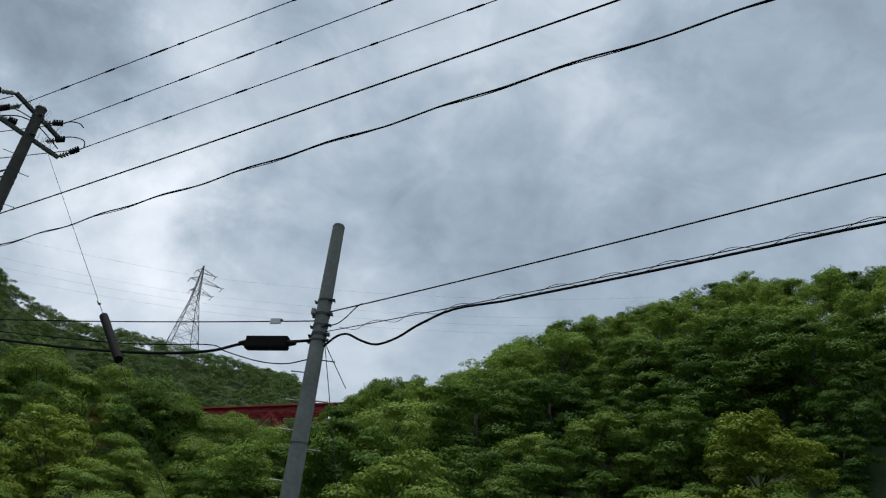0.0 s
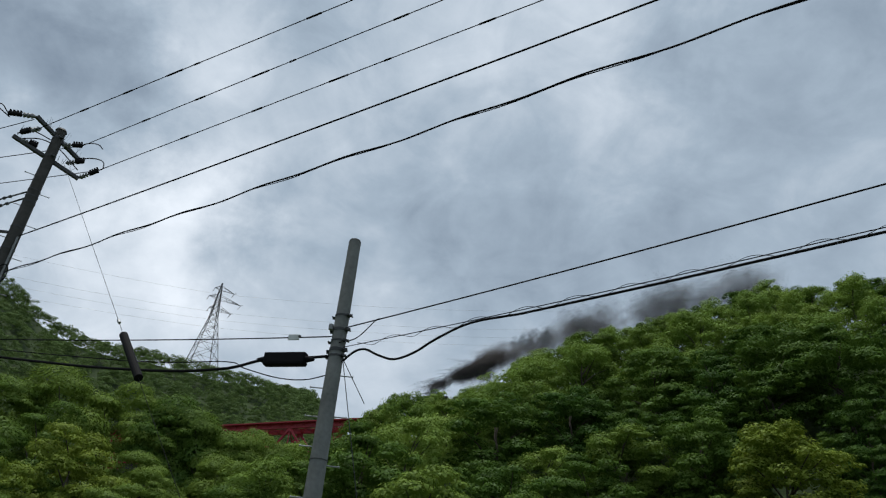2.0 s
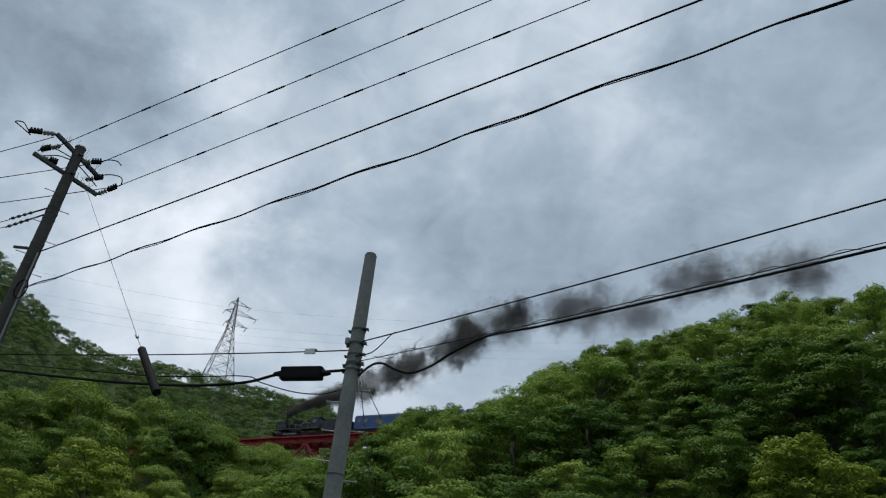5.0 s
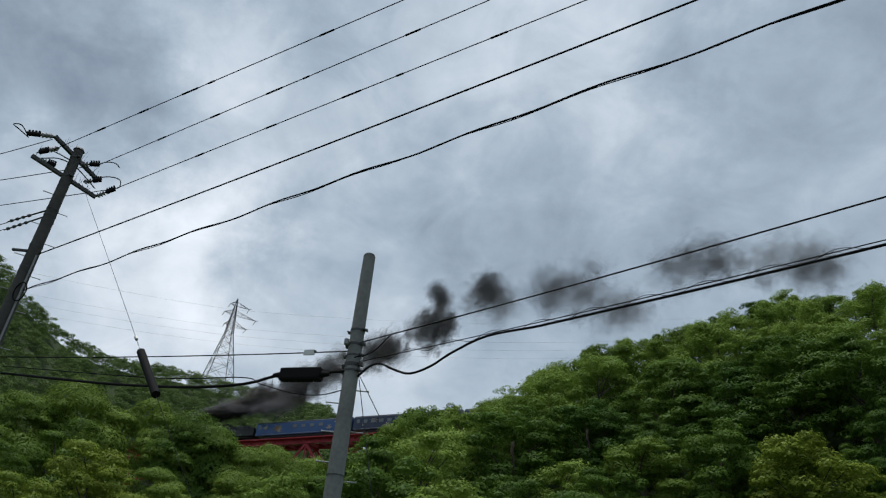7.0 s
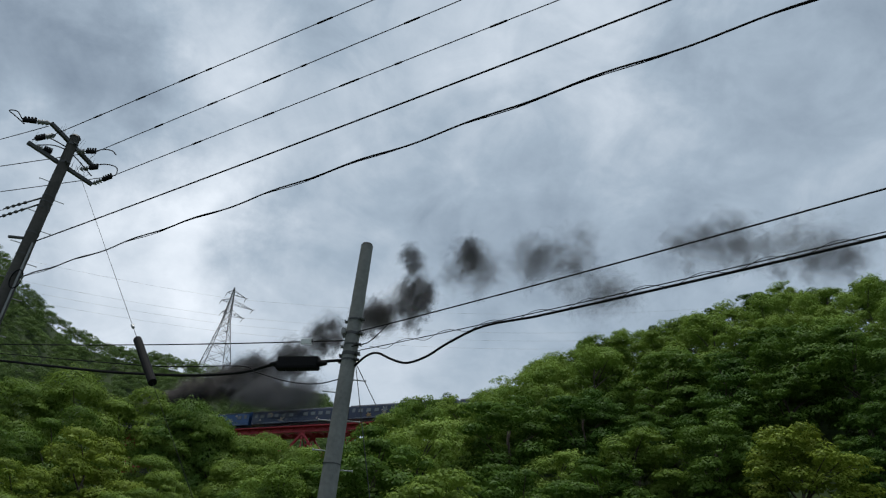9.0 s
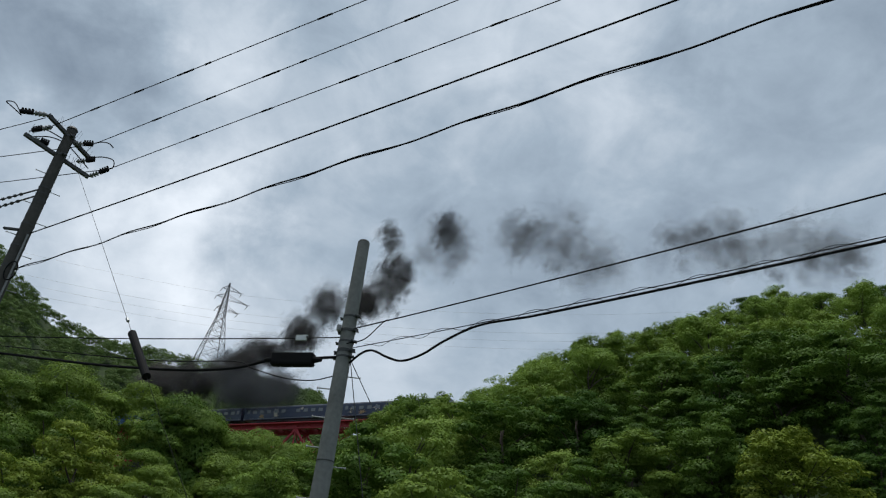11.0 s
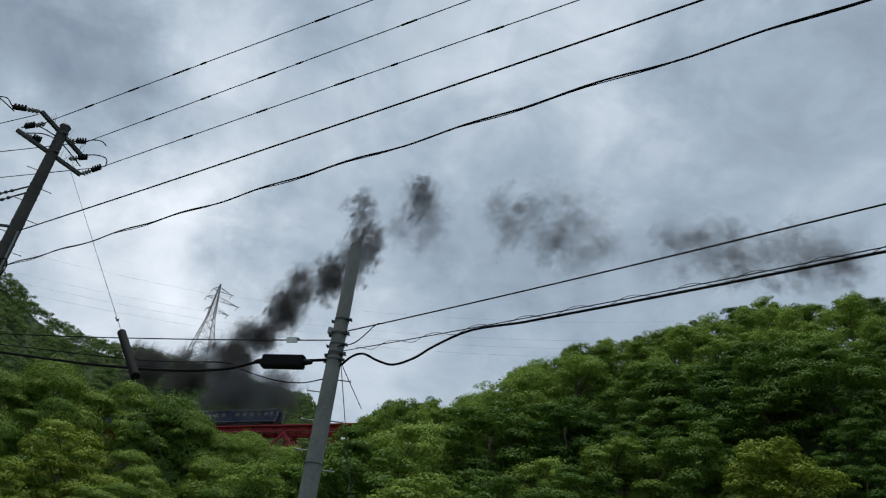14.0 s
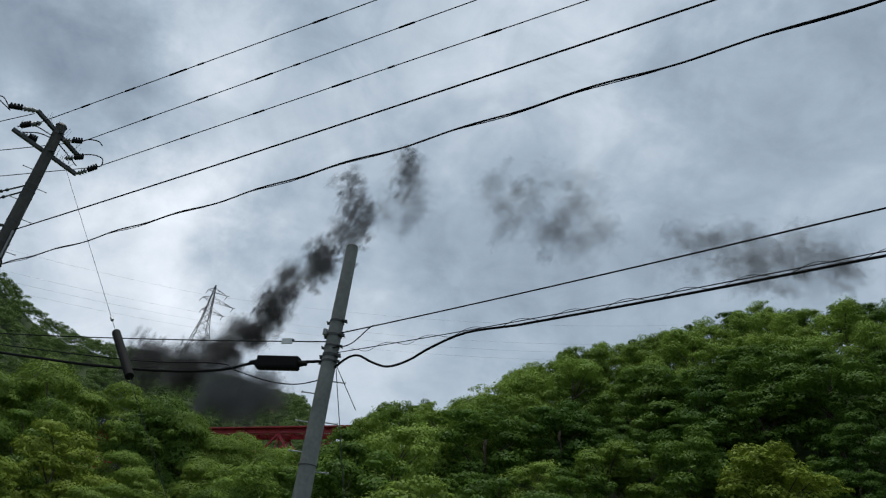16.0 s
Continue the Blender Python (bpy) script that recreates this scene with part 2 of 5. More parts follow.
def box(bm, c, size, rot=None, bevel=0.0):
    r = bmesh.ops.create_cube(bm, size=1.0)
    vs = r["verts"]
    m = Matrix.Translation(c) @ (rot.to_4x4() if rot else Matrix()) @ Matrix.Diagonal((*size, 1))
    bmesh.ops.transform(bm, matrix=m, verts=vs)
    if bevel:
        es = list({e for v in vs for e in v.link_edges})
        bmesh.ops.bevel(bm, geom=es, offset=bevel, segments=2, affect="EDGES", profile=0.6)
    return bm


def rod(bm, p, q, r0, r1=None, seg=8, caps=True):
    p, q = Vector(p), Vector(q)
    r1 = r0 if r1 is None else r1
    d = q - p
    m = Matrix.Translation((p + q) / 2) @ d.to_track_quat("Z", "Y").to_matrix().to_4x4()
    bmesh.ops.create_cone(bm, cap_ends=caps, segments=seg, radius1=r0, radius2=r1, depth=d.length, matrix=m)
    return bm


def beam(bm, p, q, w, h):
    """A bar of rectangular section, with h upright."""
    p, q = Vector(p), Vector(q)
    d = q - p
    x = d.normalized()
    y = Vector((0, 0, 1)).cross(x)
    y = y.normalized() if y.length > 1e-4 else Vector((0, 1, 0))
    z = x.cross(y)
    rot = Matrix((x, y, z)).transposed()
    return box(bm, (p + q) / 2, (d.length, w, h), rot)


def tube(bm, pts, r, seg=6):
    """A round cable through points."""
    pts = [Vector(p) for p in pts]
    rings = []
    for i, p in enumerate(pts):
        d = (pts[min(i + 1, len(pts) - 1)] - pts[max(i - 1, 0)]).normalized()
        a = d.cross(Vector((0, 0, 1)))
        a = a.normalized() if a.length > 1e-3 else Vector((1, 0, 0))
        b = d.cross(a)
        rings.append([bm.verts.new(p + r * (math.cos(k) * a + math.sin(k) * b)) for k in np.linspace(0, 2 * math.pi, seg, endpoint=False)])
    for u, v in zip(rings, rings[1:]):
        for k in range(seg):
            bm.faces.new((u[k], u[(k + 1) % seg], v[(k + 1) % seg], v[k]))
    return bm


def curve_points(pts, n=8):
    """A smooth line (Catmull-Rom) through points."""
    p = [Vector(q) for q in pts]
    p = [2 * p[0] - p[1], *p, 2 * p[-1] - p[-2]]
    out = []
    for i in range(1, len(p) - 2):
        for k in range(n):
            t = k / n
            out.append(0.5 * (2 * p[i] + (p[i + 1] - p[i - 1]) * t + (2 * p[i - 1] - 5 * p[i] + 4 * p[i + 1] - p[i + 2]) * t * t
                              + (3 * p[i] - p[i - 1] - 3 * p[i + 1] + p[i + 2]) * t ** 3))
    return out + [p[-2]]


def sagging(a, b, sag, n=40, over=1.0):
    """A cable from a to b and on past b, hanging by sag between them."""
    a, b = Vector(a), Vector(b)
    return [a + (b - a) * t - Vector((0, 0, 4 * sag * t * (1 - min(t, 1)))) for t in np.linspace(0, over, n)]


def polar(az, dist, z=0.0):
    return Vector((dist * math.sin(radians(az)), dist * math.cos(radians(az)), z))


# ---- the track's line ----
TRACK, ALONG, RAIL_Z = Vector((-11.7, 125.5, 0)), Vector((-0.8925, 0.4511, 0)), 37.3
AWAY = Vector((0.4511, 0.8925, 0))
SPEED = 10.8


def on_track(s, h=0.0, side=0.0):
    return TRACK + ALONG * s + AWAY * side + Vector((0, 0, RAIL_Z + h))


def track_distance(az):
    """How far the track is from the eye in that direction, and s there."""
    t = math.tan(radians(az))
    s = (t * TRACK.y - TRACK.x) / (ALONG.x - t * ALONG.y)
    p = TRACK + ALONG * s
    return p.length, s


# ---- ground ----
RIDGE_R = ((-14, -10.2, -8.5, -6.8, -5.1, -4.2, -3, -2.6, -0.7, 0.3, 3.4, 6.2, 8.5, 11.4, 13.8, 16.7, 19.9, 22.3, 24.6, 26.9, 29.9, 32.6, 36.5, 46, 60, 90),
           (9, 13.4, 14.4, 15.2, 15.9, 16.6, 17.7, 18.1, 18.7, 19.2, 19.3, 20.4, 22.0, 22.9, 24.2, 25.0, 25.4, 25.9, 26.5, 26.9, 27.2, 26.7, 26.8, 25, 21, 8))
RIDGE_F = ((-90, -60, -45, -40, -34.7, -33.1, -31.5, -29.6, -28.2, -26, -23.5, -21, -18.4, -15.7, -12.9, -10.5, -8.2, -7.1, -6, -4, 0, 4),
           (12, 26, 26, 25.5, 23.1, 21.9, 20.9, 19.9, 19.3, 18.8, 18.7, 18.9, 18.8, 18.7, 18.4, 18.0, 17.9, 16.8, 15.5, 13, 8, 4))
NEAR_L = ((-60, -40, -31.4, -29.5, -28, -26.3, -24.4, -22, -20, -18.9, -17.6, -16.4, -15, -12.5, -10.2, -8.5, -6),
          (14, 15, 14.7, 15.2, 16.2, 16.9, 16.4, 16.5, 15.4, 15.9, 15.9, 15.5, 14.3, 14.3, 14.0, 13.6, 12.5))


def elevation(table, az):
    return float(np.interp(az, *table))


def crest(az):
    return float(np.interp(az, (-12, -6, 0, 6, 16, 36, 60), (72, 80, 92, 93, 92, 90, 90)))


def smooth(a, b, x):
    t = min(max((x - a) / (b - a), 0), 1)
    return t * t * (3 - 2 * t)


def ground_height(x, y):
    dist, az = math.hypot(x, y), math.degrees(math.atan2(x, y))
    if dist < 36 or abs(az) > 100:
        return 0.0
    z = 1.2 * noise.noise((x * 0.05, y * 0.05, 0)) * smooth(36, 60, dist)
    # wooded ridge before the track
    c = crest(az)
    top = max(EYE + c * math.tan(radians(elevation(RIDGE_R, az))) - 6.8, 0)
    w = smooth(-16, -6, az)
    if w > 0:
        t = (dist - 44) / (c - 44)
        if t <= 1:
            h = top * max(t, 0) ** 0.92
        else:
            low = 34.5 if az > 2 else max(8.0, 34.5 - (2 - az) * 4)
            h = top + (min(low, top) - top) * smooth(c, c + 10, dist)
            h *= 1 - smooth(180, 320, dist)
        z += w * h
    # bank under the near trees
    if az < -6:
        z += 6.5 * smooth(38, 62, dist) * (1 - smooth(70, 95, dist)) * smooth(-6, -14, az)
    # far hill, into which the track runs
    if az < 4:
        f = 250.0
        top = EYE + f * math.tan(radians(elevation(RIDGE_F, az))) - 4.5
        t = (dist - 140) / (f - 140)
        h = top * (max(t, 0) ** 0.95 if t <= 1 else 1 - smooth(f, f + 260, dist))
        z += max(h, 0)
    return max(z, -0.5)


def make_ground():
    az = np.concatenate([np.arange(-100, 100.01, 1.25), np.arange(110, 260, 10)])
    ring = [0.5, 4, 10, 20, 30, 36, *range(40, 130, 3), *range(130, 280, 7), 290, 310, 340, 380, 430, 500, 620, 800, 1100, 1600, 2400, 4200]
    verts, faces = [(0, 0, 0)], []
    for r in ring:
        for a in az:
            p = polar(a, r)
            verts.append((p.x, p.y, ground_height(p.x, p.y)))
    n = len(az)
    for k in range(n):
        faces.append((0, 1 + (k + 1) % n, 1 + k))
    for i in range(len(ring) - 1):
        for k in range(n):
            a, b = 1 + i * n + k, 1 + i * n + (k + 1) % n
            faces.append((a, b, b + n, a + n))
    ob = mesh_part("ground", verts, faces, SOIL)
    ob.data.shade_smooth()
    tagged(ob, "dark forest floor rising from the valley into steep hills", "ground", kind="structure")


make_ground()


# ---- trees ----
def leaf_cloud(rng, centres, radii, thick, size, flat=0.6, loose=1.0):
    """Pointed leaves over the lumps of a crown, thick leaves to a lump of 1 m radius. Returns vertices and faces."""
    per = np.maximum(10, thick * np.array(radii) ** 2).astype(int)
    cs = np.repeat(np.array(centres), per, axis=0)
    rs = np.repeat(np.array(radii), per)
    n = len(cs)
    fl = np.repeat(flat * rng.uniform(0.6, 1.3, len(centres)), per)
    ang, up = rng.uniform(0, 2 * np.pi, n), rng.uniform(-0.22, 1.0, n)
    ring = np.sqrt(np.maximum(1 - up ** 2, 0))
    way = np.stack([np.cos(ang) * ring, np.sin(ang) * ring, up], 1)
    p = cs + way * np.stack([rs, rs, rs * fl], 1) * rng.uniform(1 - 0.28 * loose, 1 + 0.12 * loose, n)[:, None] + rng.normal(0, 0.10 * loose, (n, 3)) * rs[:, None]
    nrm = way + np.array([0, 0, 0.45]) + rng.normal(0, 0.19, (n, 3))
    nrm /= np.linalg.norm(nrm, axis=1)[:, None]
    tip = way * np.array([1, 1, 0]) * 0.25 + np.array([0, 0, -0.3]) + rng.normal(0, 1.0, (n, 3))
    tip -= nrm * (tip * nrm).sum(1)[:, None]
    tip /= np.linalg.norm(tip, axis=1)[:, None] + 1e-6
    side = np.cross(nrm, tip)
    s = size * rng.uniform(0.6, 1.4, n)[:, None]
    v = np.stack([p - tip * s * 0.45 + side * s * 0.42, p + tip * s * 0.75 - nrm * s * 0.1, p - tip * s * 0.45 - side * s * 0.42], 1).reshape(-1, 3)
    f = np.arange(3 * n).reshape(-1, 3)
    return v, f


def crown_boughs(rng, n, width, bottom, top):
    """Where the boughs of a crown end: an uneven dome with gaps."""
    out = []
    for k in range(n):
        u = (k + 0.5) / n
        a = k * 2.39996 + rng.uniform(-0.6, 0.6)
        z = bottom + (top - bottom) * u ** 0.8
        w = width * math.sqrt(max(1 - (max(u - 0.2, 0) / 0.83) ** 2, 0.02)) * rng.uniform(0.4, 1.08)
        if u < 0.25:
            w *= 0.7 + u
        out.append((w * math.cos(a), w * math.sin(a), z + rng.uniform(-0.6, 0.4)))
    return out


def lumps_of(rng, boughs, each, spread, small, large):
    """Leafy lumps scattered in a flat spray round every bough's end."""
    centres, radii = [], []
    for b in boughs:
        grow = rng.uniform(0.7, 1.3)
        for k in range(each):
            a, r = rng.uniform(0, 2 * math.pi), spread * grow * math.sqrt(rng.uniform(0.3, 1.4))
            centres.append((b[0] + r * math.cos(a), b[1] + r * math.sin(a), b[2] - 0.28 * r * r / spread + rng.normal(0, 0.16) * spread))
            radii.append(large * rng.uniform(0.8, 1.15) * grow if k == 0 else rng.uniform(small, 0.6 * large))
            if k == 0:
                centres[-1] = b
    return centres, radii


def make_tree(seed, leaf, leaves=40, boughs=26, each=6, width=3.4, size=0.26, label="", flatness=0.6, lump=(0.42, 0.92), spread=0.85, loose=0.75):
    """A broad-leaved tree about 10 m high: trunk, limbs, crown."""
    rng = np.random.default_rng(seed)
    tree = thing("tree", label, "tree", "trees on the slopes")
    ends = crown_boughs(rng, boughs, width, 2.4, 9.3)
    centres, radii = lumps_of(rng, ends, each, spread, *lump)
    bm = bmesh.new()
    pts = [Vector((rng.uniform(-0.15, 0.15) * k, rng.uniform(-0.15, 0.15) * k, 1.7 * k)) for k in range(5)]
    pts[0] = Vector((0, 0, -1.2))
    for k in range(4):
        rod(bm, pts[k], pts[k + 1], 0.19 - 0.035 * k, 0.155 - 0.035 * k, 7)
    part("trunk", bm, BARK, tree)
    for k in range(1, boughs, 3):
        c = Vector(ends[k])
        base = pts[1].lerp(pts[4], min(max((c.z - 3.2) / 6.0, 0.02), 0.95))
        mid = base.lerp(c, 0.5) + Vector((0, 0, 0.25))
        bm = bmesh.new()
        rod(bm, base, mid, 0.07, 0.045, 5)
        rod(bm, mid, c, 0.045, 0.018, 5)
        part("limb", bm, BARK, tree)
    v, f = leaf_cloud(rng, centres, radii, leaves, size, flatness, loose)
    mesh_part("crown", v.tolist(), f.tolist(), leaf, tree)
    return tree


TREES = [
    make_tree(1, LEAF_E, 300, 26, 4, 3.5, 0.165, "leafy maple with layered sprays, green lightened for skylight", 0.65, (0.3, 0.95), 1.05, 1.5),
    make_tree(2, LEAF_E, 300, 24, 4, 3.1, 0.165, "leafy maple with layered sprays, green lightened for skylight", 0.6, (0.3, 1.0), 1.05, 1.5),
    make_tree(3, LEAF_B, 300, 28, 4, 3.3, 0.165, "dense oak on the hillside, green darkened for shade", 0.5, (0.3, 1.1), 1.1, 0.8),
    make_tree(4, LEAF_B, 300, 26, 4, 3.7, 0.165, "dense oak on the hillside, green darkened for shade", 0.45, (0.3, 1.15), 1.1, 0.8),
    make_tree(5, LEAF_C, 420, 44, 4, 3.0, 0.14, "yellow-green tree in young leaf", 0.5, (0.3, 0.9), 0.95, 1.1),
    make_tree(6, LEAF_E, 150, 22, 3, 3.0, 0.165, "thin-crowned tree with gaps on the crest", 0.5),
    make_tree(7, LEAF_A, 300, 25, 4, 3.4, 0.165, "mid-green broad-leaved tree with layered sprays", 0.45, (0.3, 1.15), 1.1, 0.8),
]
NEAR_TREES = [
    make_tree(11, LEAF_A, 520, 15, 4, 3.9, 0.13, "broad green maple with bright drooping leaf sprays", 0.55, (0.40, 1.3), 1.25, 0.6),
    make_tree(12, LEAF_A, 520, 14, 4, 3.6, 0.13, "broad green maple with bright drooping leaf sprays", 0.6, (0.40, 1.35), 1.25, 0.6),
    make_tree(13, LEAF_C, 430, 18, 4, 3.1, 0.15, "yellow-green tree in young leaf at the wood's edge", 0.55, (0.35, 1.15), 1.1),
]


def plant(models, used, pick, x, y, z, height, turn, wide):
    k = pick
    s = height / 10.3
    m = pose(x, y, z, 0, 0, turn) @ Matrix.Diagonal((s * wide, s * wide, s, 1))
    if not used[k]:
        used[k] = True
        models[k].matrix_basis = m
    else:
        o = copy_thing(models[k], pose(x, y, z, 0, 0, turn))
        o.scale = (s * wide, s * wide, s)


def saddle(a):
    """Lower trees where the bridge meets the ridge."""
    return 0.9 * smooth(-9, -7, a) * (1 - smooth(-4.5, -2.0, a))


def plant_woods():
    rng = np.random.default_rng(5)
    used, used_near = [False] * len(TREES), [False] * len(NEAR_TREES)
    # a closed row along the crest of the ridge before the track
    a = -9.0
    while a < 47:
        c = crest(a) - 0.5
        p = polar(a, c)
        z = ground_height(p.x, p.y)
        height = EYE + c * math.tan(radians(elevation(RIDGE_R, a) - saddle(a) + rng.uniform(-0.35, 0.25))) - z
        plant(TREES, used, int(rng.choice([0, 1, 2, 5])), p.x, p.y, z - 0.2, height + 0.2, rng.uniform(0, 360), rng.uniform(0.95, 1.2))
        a += math.degrees(rng.uniform(3.2, 4.8) / c)
    # then the slope, ring by ring
    dist = 47.0
    while dist < 97:
        step = 5.4 + (dist - 47) * 0.01
        az = -11.0 + rng.uniform(0, 3)
        while az < 47:
            d = dist + rng.uniform(-1.6, 1.6)
            a = az + rng.uniform(-1, 1) * 40 / d
            c = crest(a)
            az += math.degrees(step / dist)
            if d > c + 1.5:
                continue
            p = polar(a, d)
            z = ground_height(p.x, p.y)
            room = EYE + d * math.tan(radians(elevation(RIDGE_R, a) - saddle(a) + rng.uniform(-0.35, 0.2))) - z
            height = min(rng.uniform(7.0, 12.5), room)
            if a > 18.5 and d < 55:
                height = min(height, EYE + d * math.tan(radians(12.6)) - z)
            if height < 4.5 or (a < -5 and d < 55) or (d < 70 and rng.random() < 0.08):
                continue
            if math.degrees(math.atan2(z + height - EYE, d)) < 9:
                continue
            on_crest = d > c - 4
            # skylight and shade by leaf colour: lightened greens mostly high, darkened ones low
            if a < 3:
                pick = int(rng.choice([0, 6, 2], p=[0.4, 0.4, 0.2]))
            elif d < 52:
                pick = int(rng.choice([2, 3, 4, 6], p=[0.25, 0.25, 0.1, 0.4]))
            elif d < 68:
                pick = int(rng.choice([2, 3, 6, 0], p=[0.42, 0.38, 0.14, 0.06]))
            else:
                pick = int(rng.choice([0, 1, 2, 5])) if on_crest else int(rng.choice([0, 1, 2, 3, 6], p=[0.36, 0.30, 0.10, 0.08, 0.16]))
            plant(TREES, used, pick, p.x, p.y, z - 0.2, height, rng.uniform(0, 360), rng.uniform(0.9, 1.2))
        dist += step * 0.86
    p = polar(28.4, 52)
    plant(TREES, used, 4, p.x, p.y, ground_height(p.x, p.y) - 1.0, EYE + 52 * math.tan(radians(17.6)) - ground_height(p.x, p.y) + 1.0, 40, 1.2)
    # trees round the yellow-green one, mostly in the green darkened for shade
    for a, d, el in ((19.5, 57, 14.6), (21.8, 55, 14.2), (23.6, 58, 16.2), (25.6, 60, 17.2), (28.0, 63, 18.6), (31.8, 58, 16.6), (34.0, 56, 16.0), (23.9, 50, 12.8), (26.0, 55, 14.5)):
        p = polar(a, d)
        z = ground_height(p.x, p.y) - 0.4
        plant(TREES, used, int(rng.choice([2, 3, 6])), p.x, p.y, z, EYE + d * math.tan(radians(el)) - z, rng.uniform(0, 360), 0.95)
    # a closed row at the back of the near bank
    a = -42.0
    while a < -7:
        p = polar(a, 68)
        z = ground_height(p.x, p.y)
        height = EYE + 68 * math.tan(radians(elevation(NEAR_L, a) + rng.uniform(-0.45, 0.1) + (0.45 if a > -17 else 0.0))) - z
        plant(NEAR_TREES, used_near, int(rng.choice([0, 1, 2], p=[0.45, 0.45, 0.1])), p.x, p.y, z - 0.2, height + 0.2, rng.uniform(0, 360), 0.85)
        a += math.degrees(rng.uniform(3.2, 4.6) / 68)
    # bank of near trees
    dist = 44.0
    while dist < 64:
        az = -44.0 + rng.uniform(0, 4)
        while az < -6:
            d = dist + rng.uniform(-1.5, 1.5)
            a = az + rng.uniform(-1, 1)
            az += math.degrees(6.0 / dist)
            p = polar(a, d)
            z = ground_height(p.x, p.y)
            room = EYE + d * math.tan(radians(elevation(NEAR_L, a) - 6.0 * max(66 - d, 0) / 22 + rng.uniform(-1.9, 0.2))) - z
            height = min(rng.uniform(9.5, 14.0), room)
            if height < 4 or math.degrees(math.atan2(z + height - EYE, d)) < 5.5:
                continue
            pick = int(rng.choice([0, 1, 2], p=[0.45, 0.45, 0.10]))
            plant(NEAR_TREES, used_near, pick, p.x, p.y, z - 0.2, height, rng.uniform(0, 360), rng.uniform(0.9, 1.15))
        dist += 5.2
    # tall trees that hide the foot of the bridge
    for a, d, el in ((-17.3, 66, 16.2), (-15.7, 65, 15.5), (-13.3, 66, 14.6), (-11.6, 65, 14.7), (-9.8, 66, 13.9)):
        p = polar(a, d)
        z = ground_height(p.x, p.y)
        plant(NEAR_TREES, used_near, int(rng.choice([0, 1])), p.x, p.y, z - 0.2, EYE + d * math.tan(radians(el)) - z + 0.2, rng.uniform(0, 360), 0.8)


def far_woods():
    """The far hill's wood, as one mass of crowns."""
    rng = np.random.default_rng(8)
    vs, fs, count = [], [], 0

    def crown(p, z, height):
        nonlocal count
        c, r = lumps_of(rng, crown_boughs(rng, 13, 2.5, height * 0.25, height * 0.92), 3, 1.0, 0.4, 0.85)
        v, f = leaf_cloud(rng, c, r, 95, 0.24, 0.7, 0.6)
        vs.append(v + np.array([p.x, p.y, z]))
        fs.append(f + count)
        count += len(v)

    dist = 150.0
    while dist < 250:
        az = -50 + rng.uniform(0, 2)
        while az < 0:
            d, a = dist + rng.uniform(-2, 2), az + rng.uniform(-0.7, 0.7)
            az += math.degrees(4.4 / dist)
            p = polar(a, d)
            off, s = (p - TRACK).dot(AWAY), (p - TRACK).dot(ALONG)
            if (abs(off) < 6 and s < 64) or elevation(RIDGE_F, a) < 13:
                continue
            z = ground_height(p.x, p.y)
            if math.degrees(math.atan2(z + 7.0 - EYE, d)) < elevation(NEAR_L, a) - 2.2:
                continue  # wholly hidden by the near bank
            crown(p, z, min(rng.uniform(4.5, 7.5), EYE + d * math.tan(radians(elevation(RIDGE_F, a))) - z))
        dist += 4.6
    a = -50.0
    while a < -4:
        p = polar(a, 250)
        z = ground_height(p.x, p.y)
        crown(p, z, EYE + 250 * math.tan(radians(elevation(RIDGE_F, a) + rng.uniform(-0.15, 0.12))) - z)
        a += math.degrees(rng.uniform(2.0, 3.6) / 250)
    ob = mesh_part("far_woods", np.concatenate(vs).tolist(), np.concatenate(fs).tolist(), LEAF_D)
    tagged(ob, "dense broad-leaved wood covering the far hill, green dulled for haze", "woods", kind="stuff")


plant_woods()
far_woods()

# ---- utility poles and cables ----
P1, P1_TOP = Vector((-1.115, 9.43, 0)), 7.11
P2, P2_TOP = Vector((-8.18, 12.57, 0)), 10.95
LINE = Vector((0.83, -0.56, 0)).normalized()
CROSS = Vector((0.56, 0.83, 0))


def pole_body(bm, p, top, r_top, taper=1 / 150.0, seg=28):
    rod(bm, (p.x, p.y, -0.3), (p.x, p.y, top), r_top + (top + 0.3) * taper, r_top, seg)


def band(p, z, r, h, parent, bolts=True):
    bm = bmesh.new()
    rod(bm, (p.x, p.y, z - h / 2), (p.x, p.y, z + h / 2), r + 0.007, r + 0.007, 24)
    if bolts:
        for s in (-1, 1):
            c = Vector((p.x, p.y, z)) + LINE * s * (r + 0.035)
            box(bm, c, (0.07, 0.05, h * 0.9))
            rod(bm, c - CROSS * 0.06, c + CROSS * 0.06, 0.012)
    part("band", bm, DARK_STEEL, parent, "dark steel clamp band with bolts")


def step_bolt(p, z, r, side, parent, way=None):
    d = (way or Vector((1, 0, 0))) * side
    bm = bmesh.new()
    a = Vector((p.x, p.y, z)) + d * (r - 0.02)
    b = Vector((p.x, p.y, z)) + d * (r + 0.16)
    rod(bm, a, b, 0.009)
    rod(bm, b, b + d * 0.012, 0.018)
    part("step_bolt", bm, STEEL, parent)


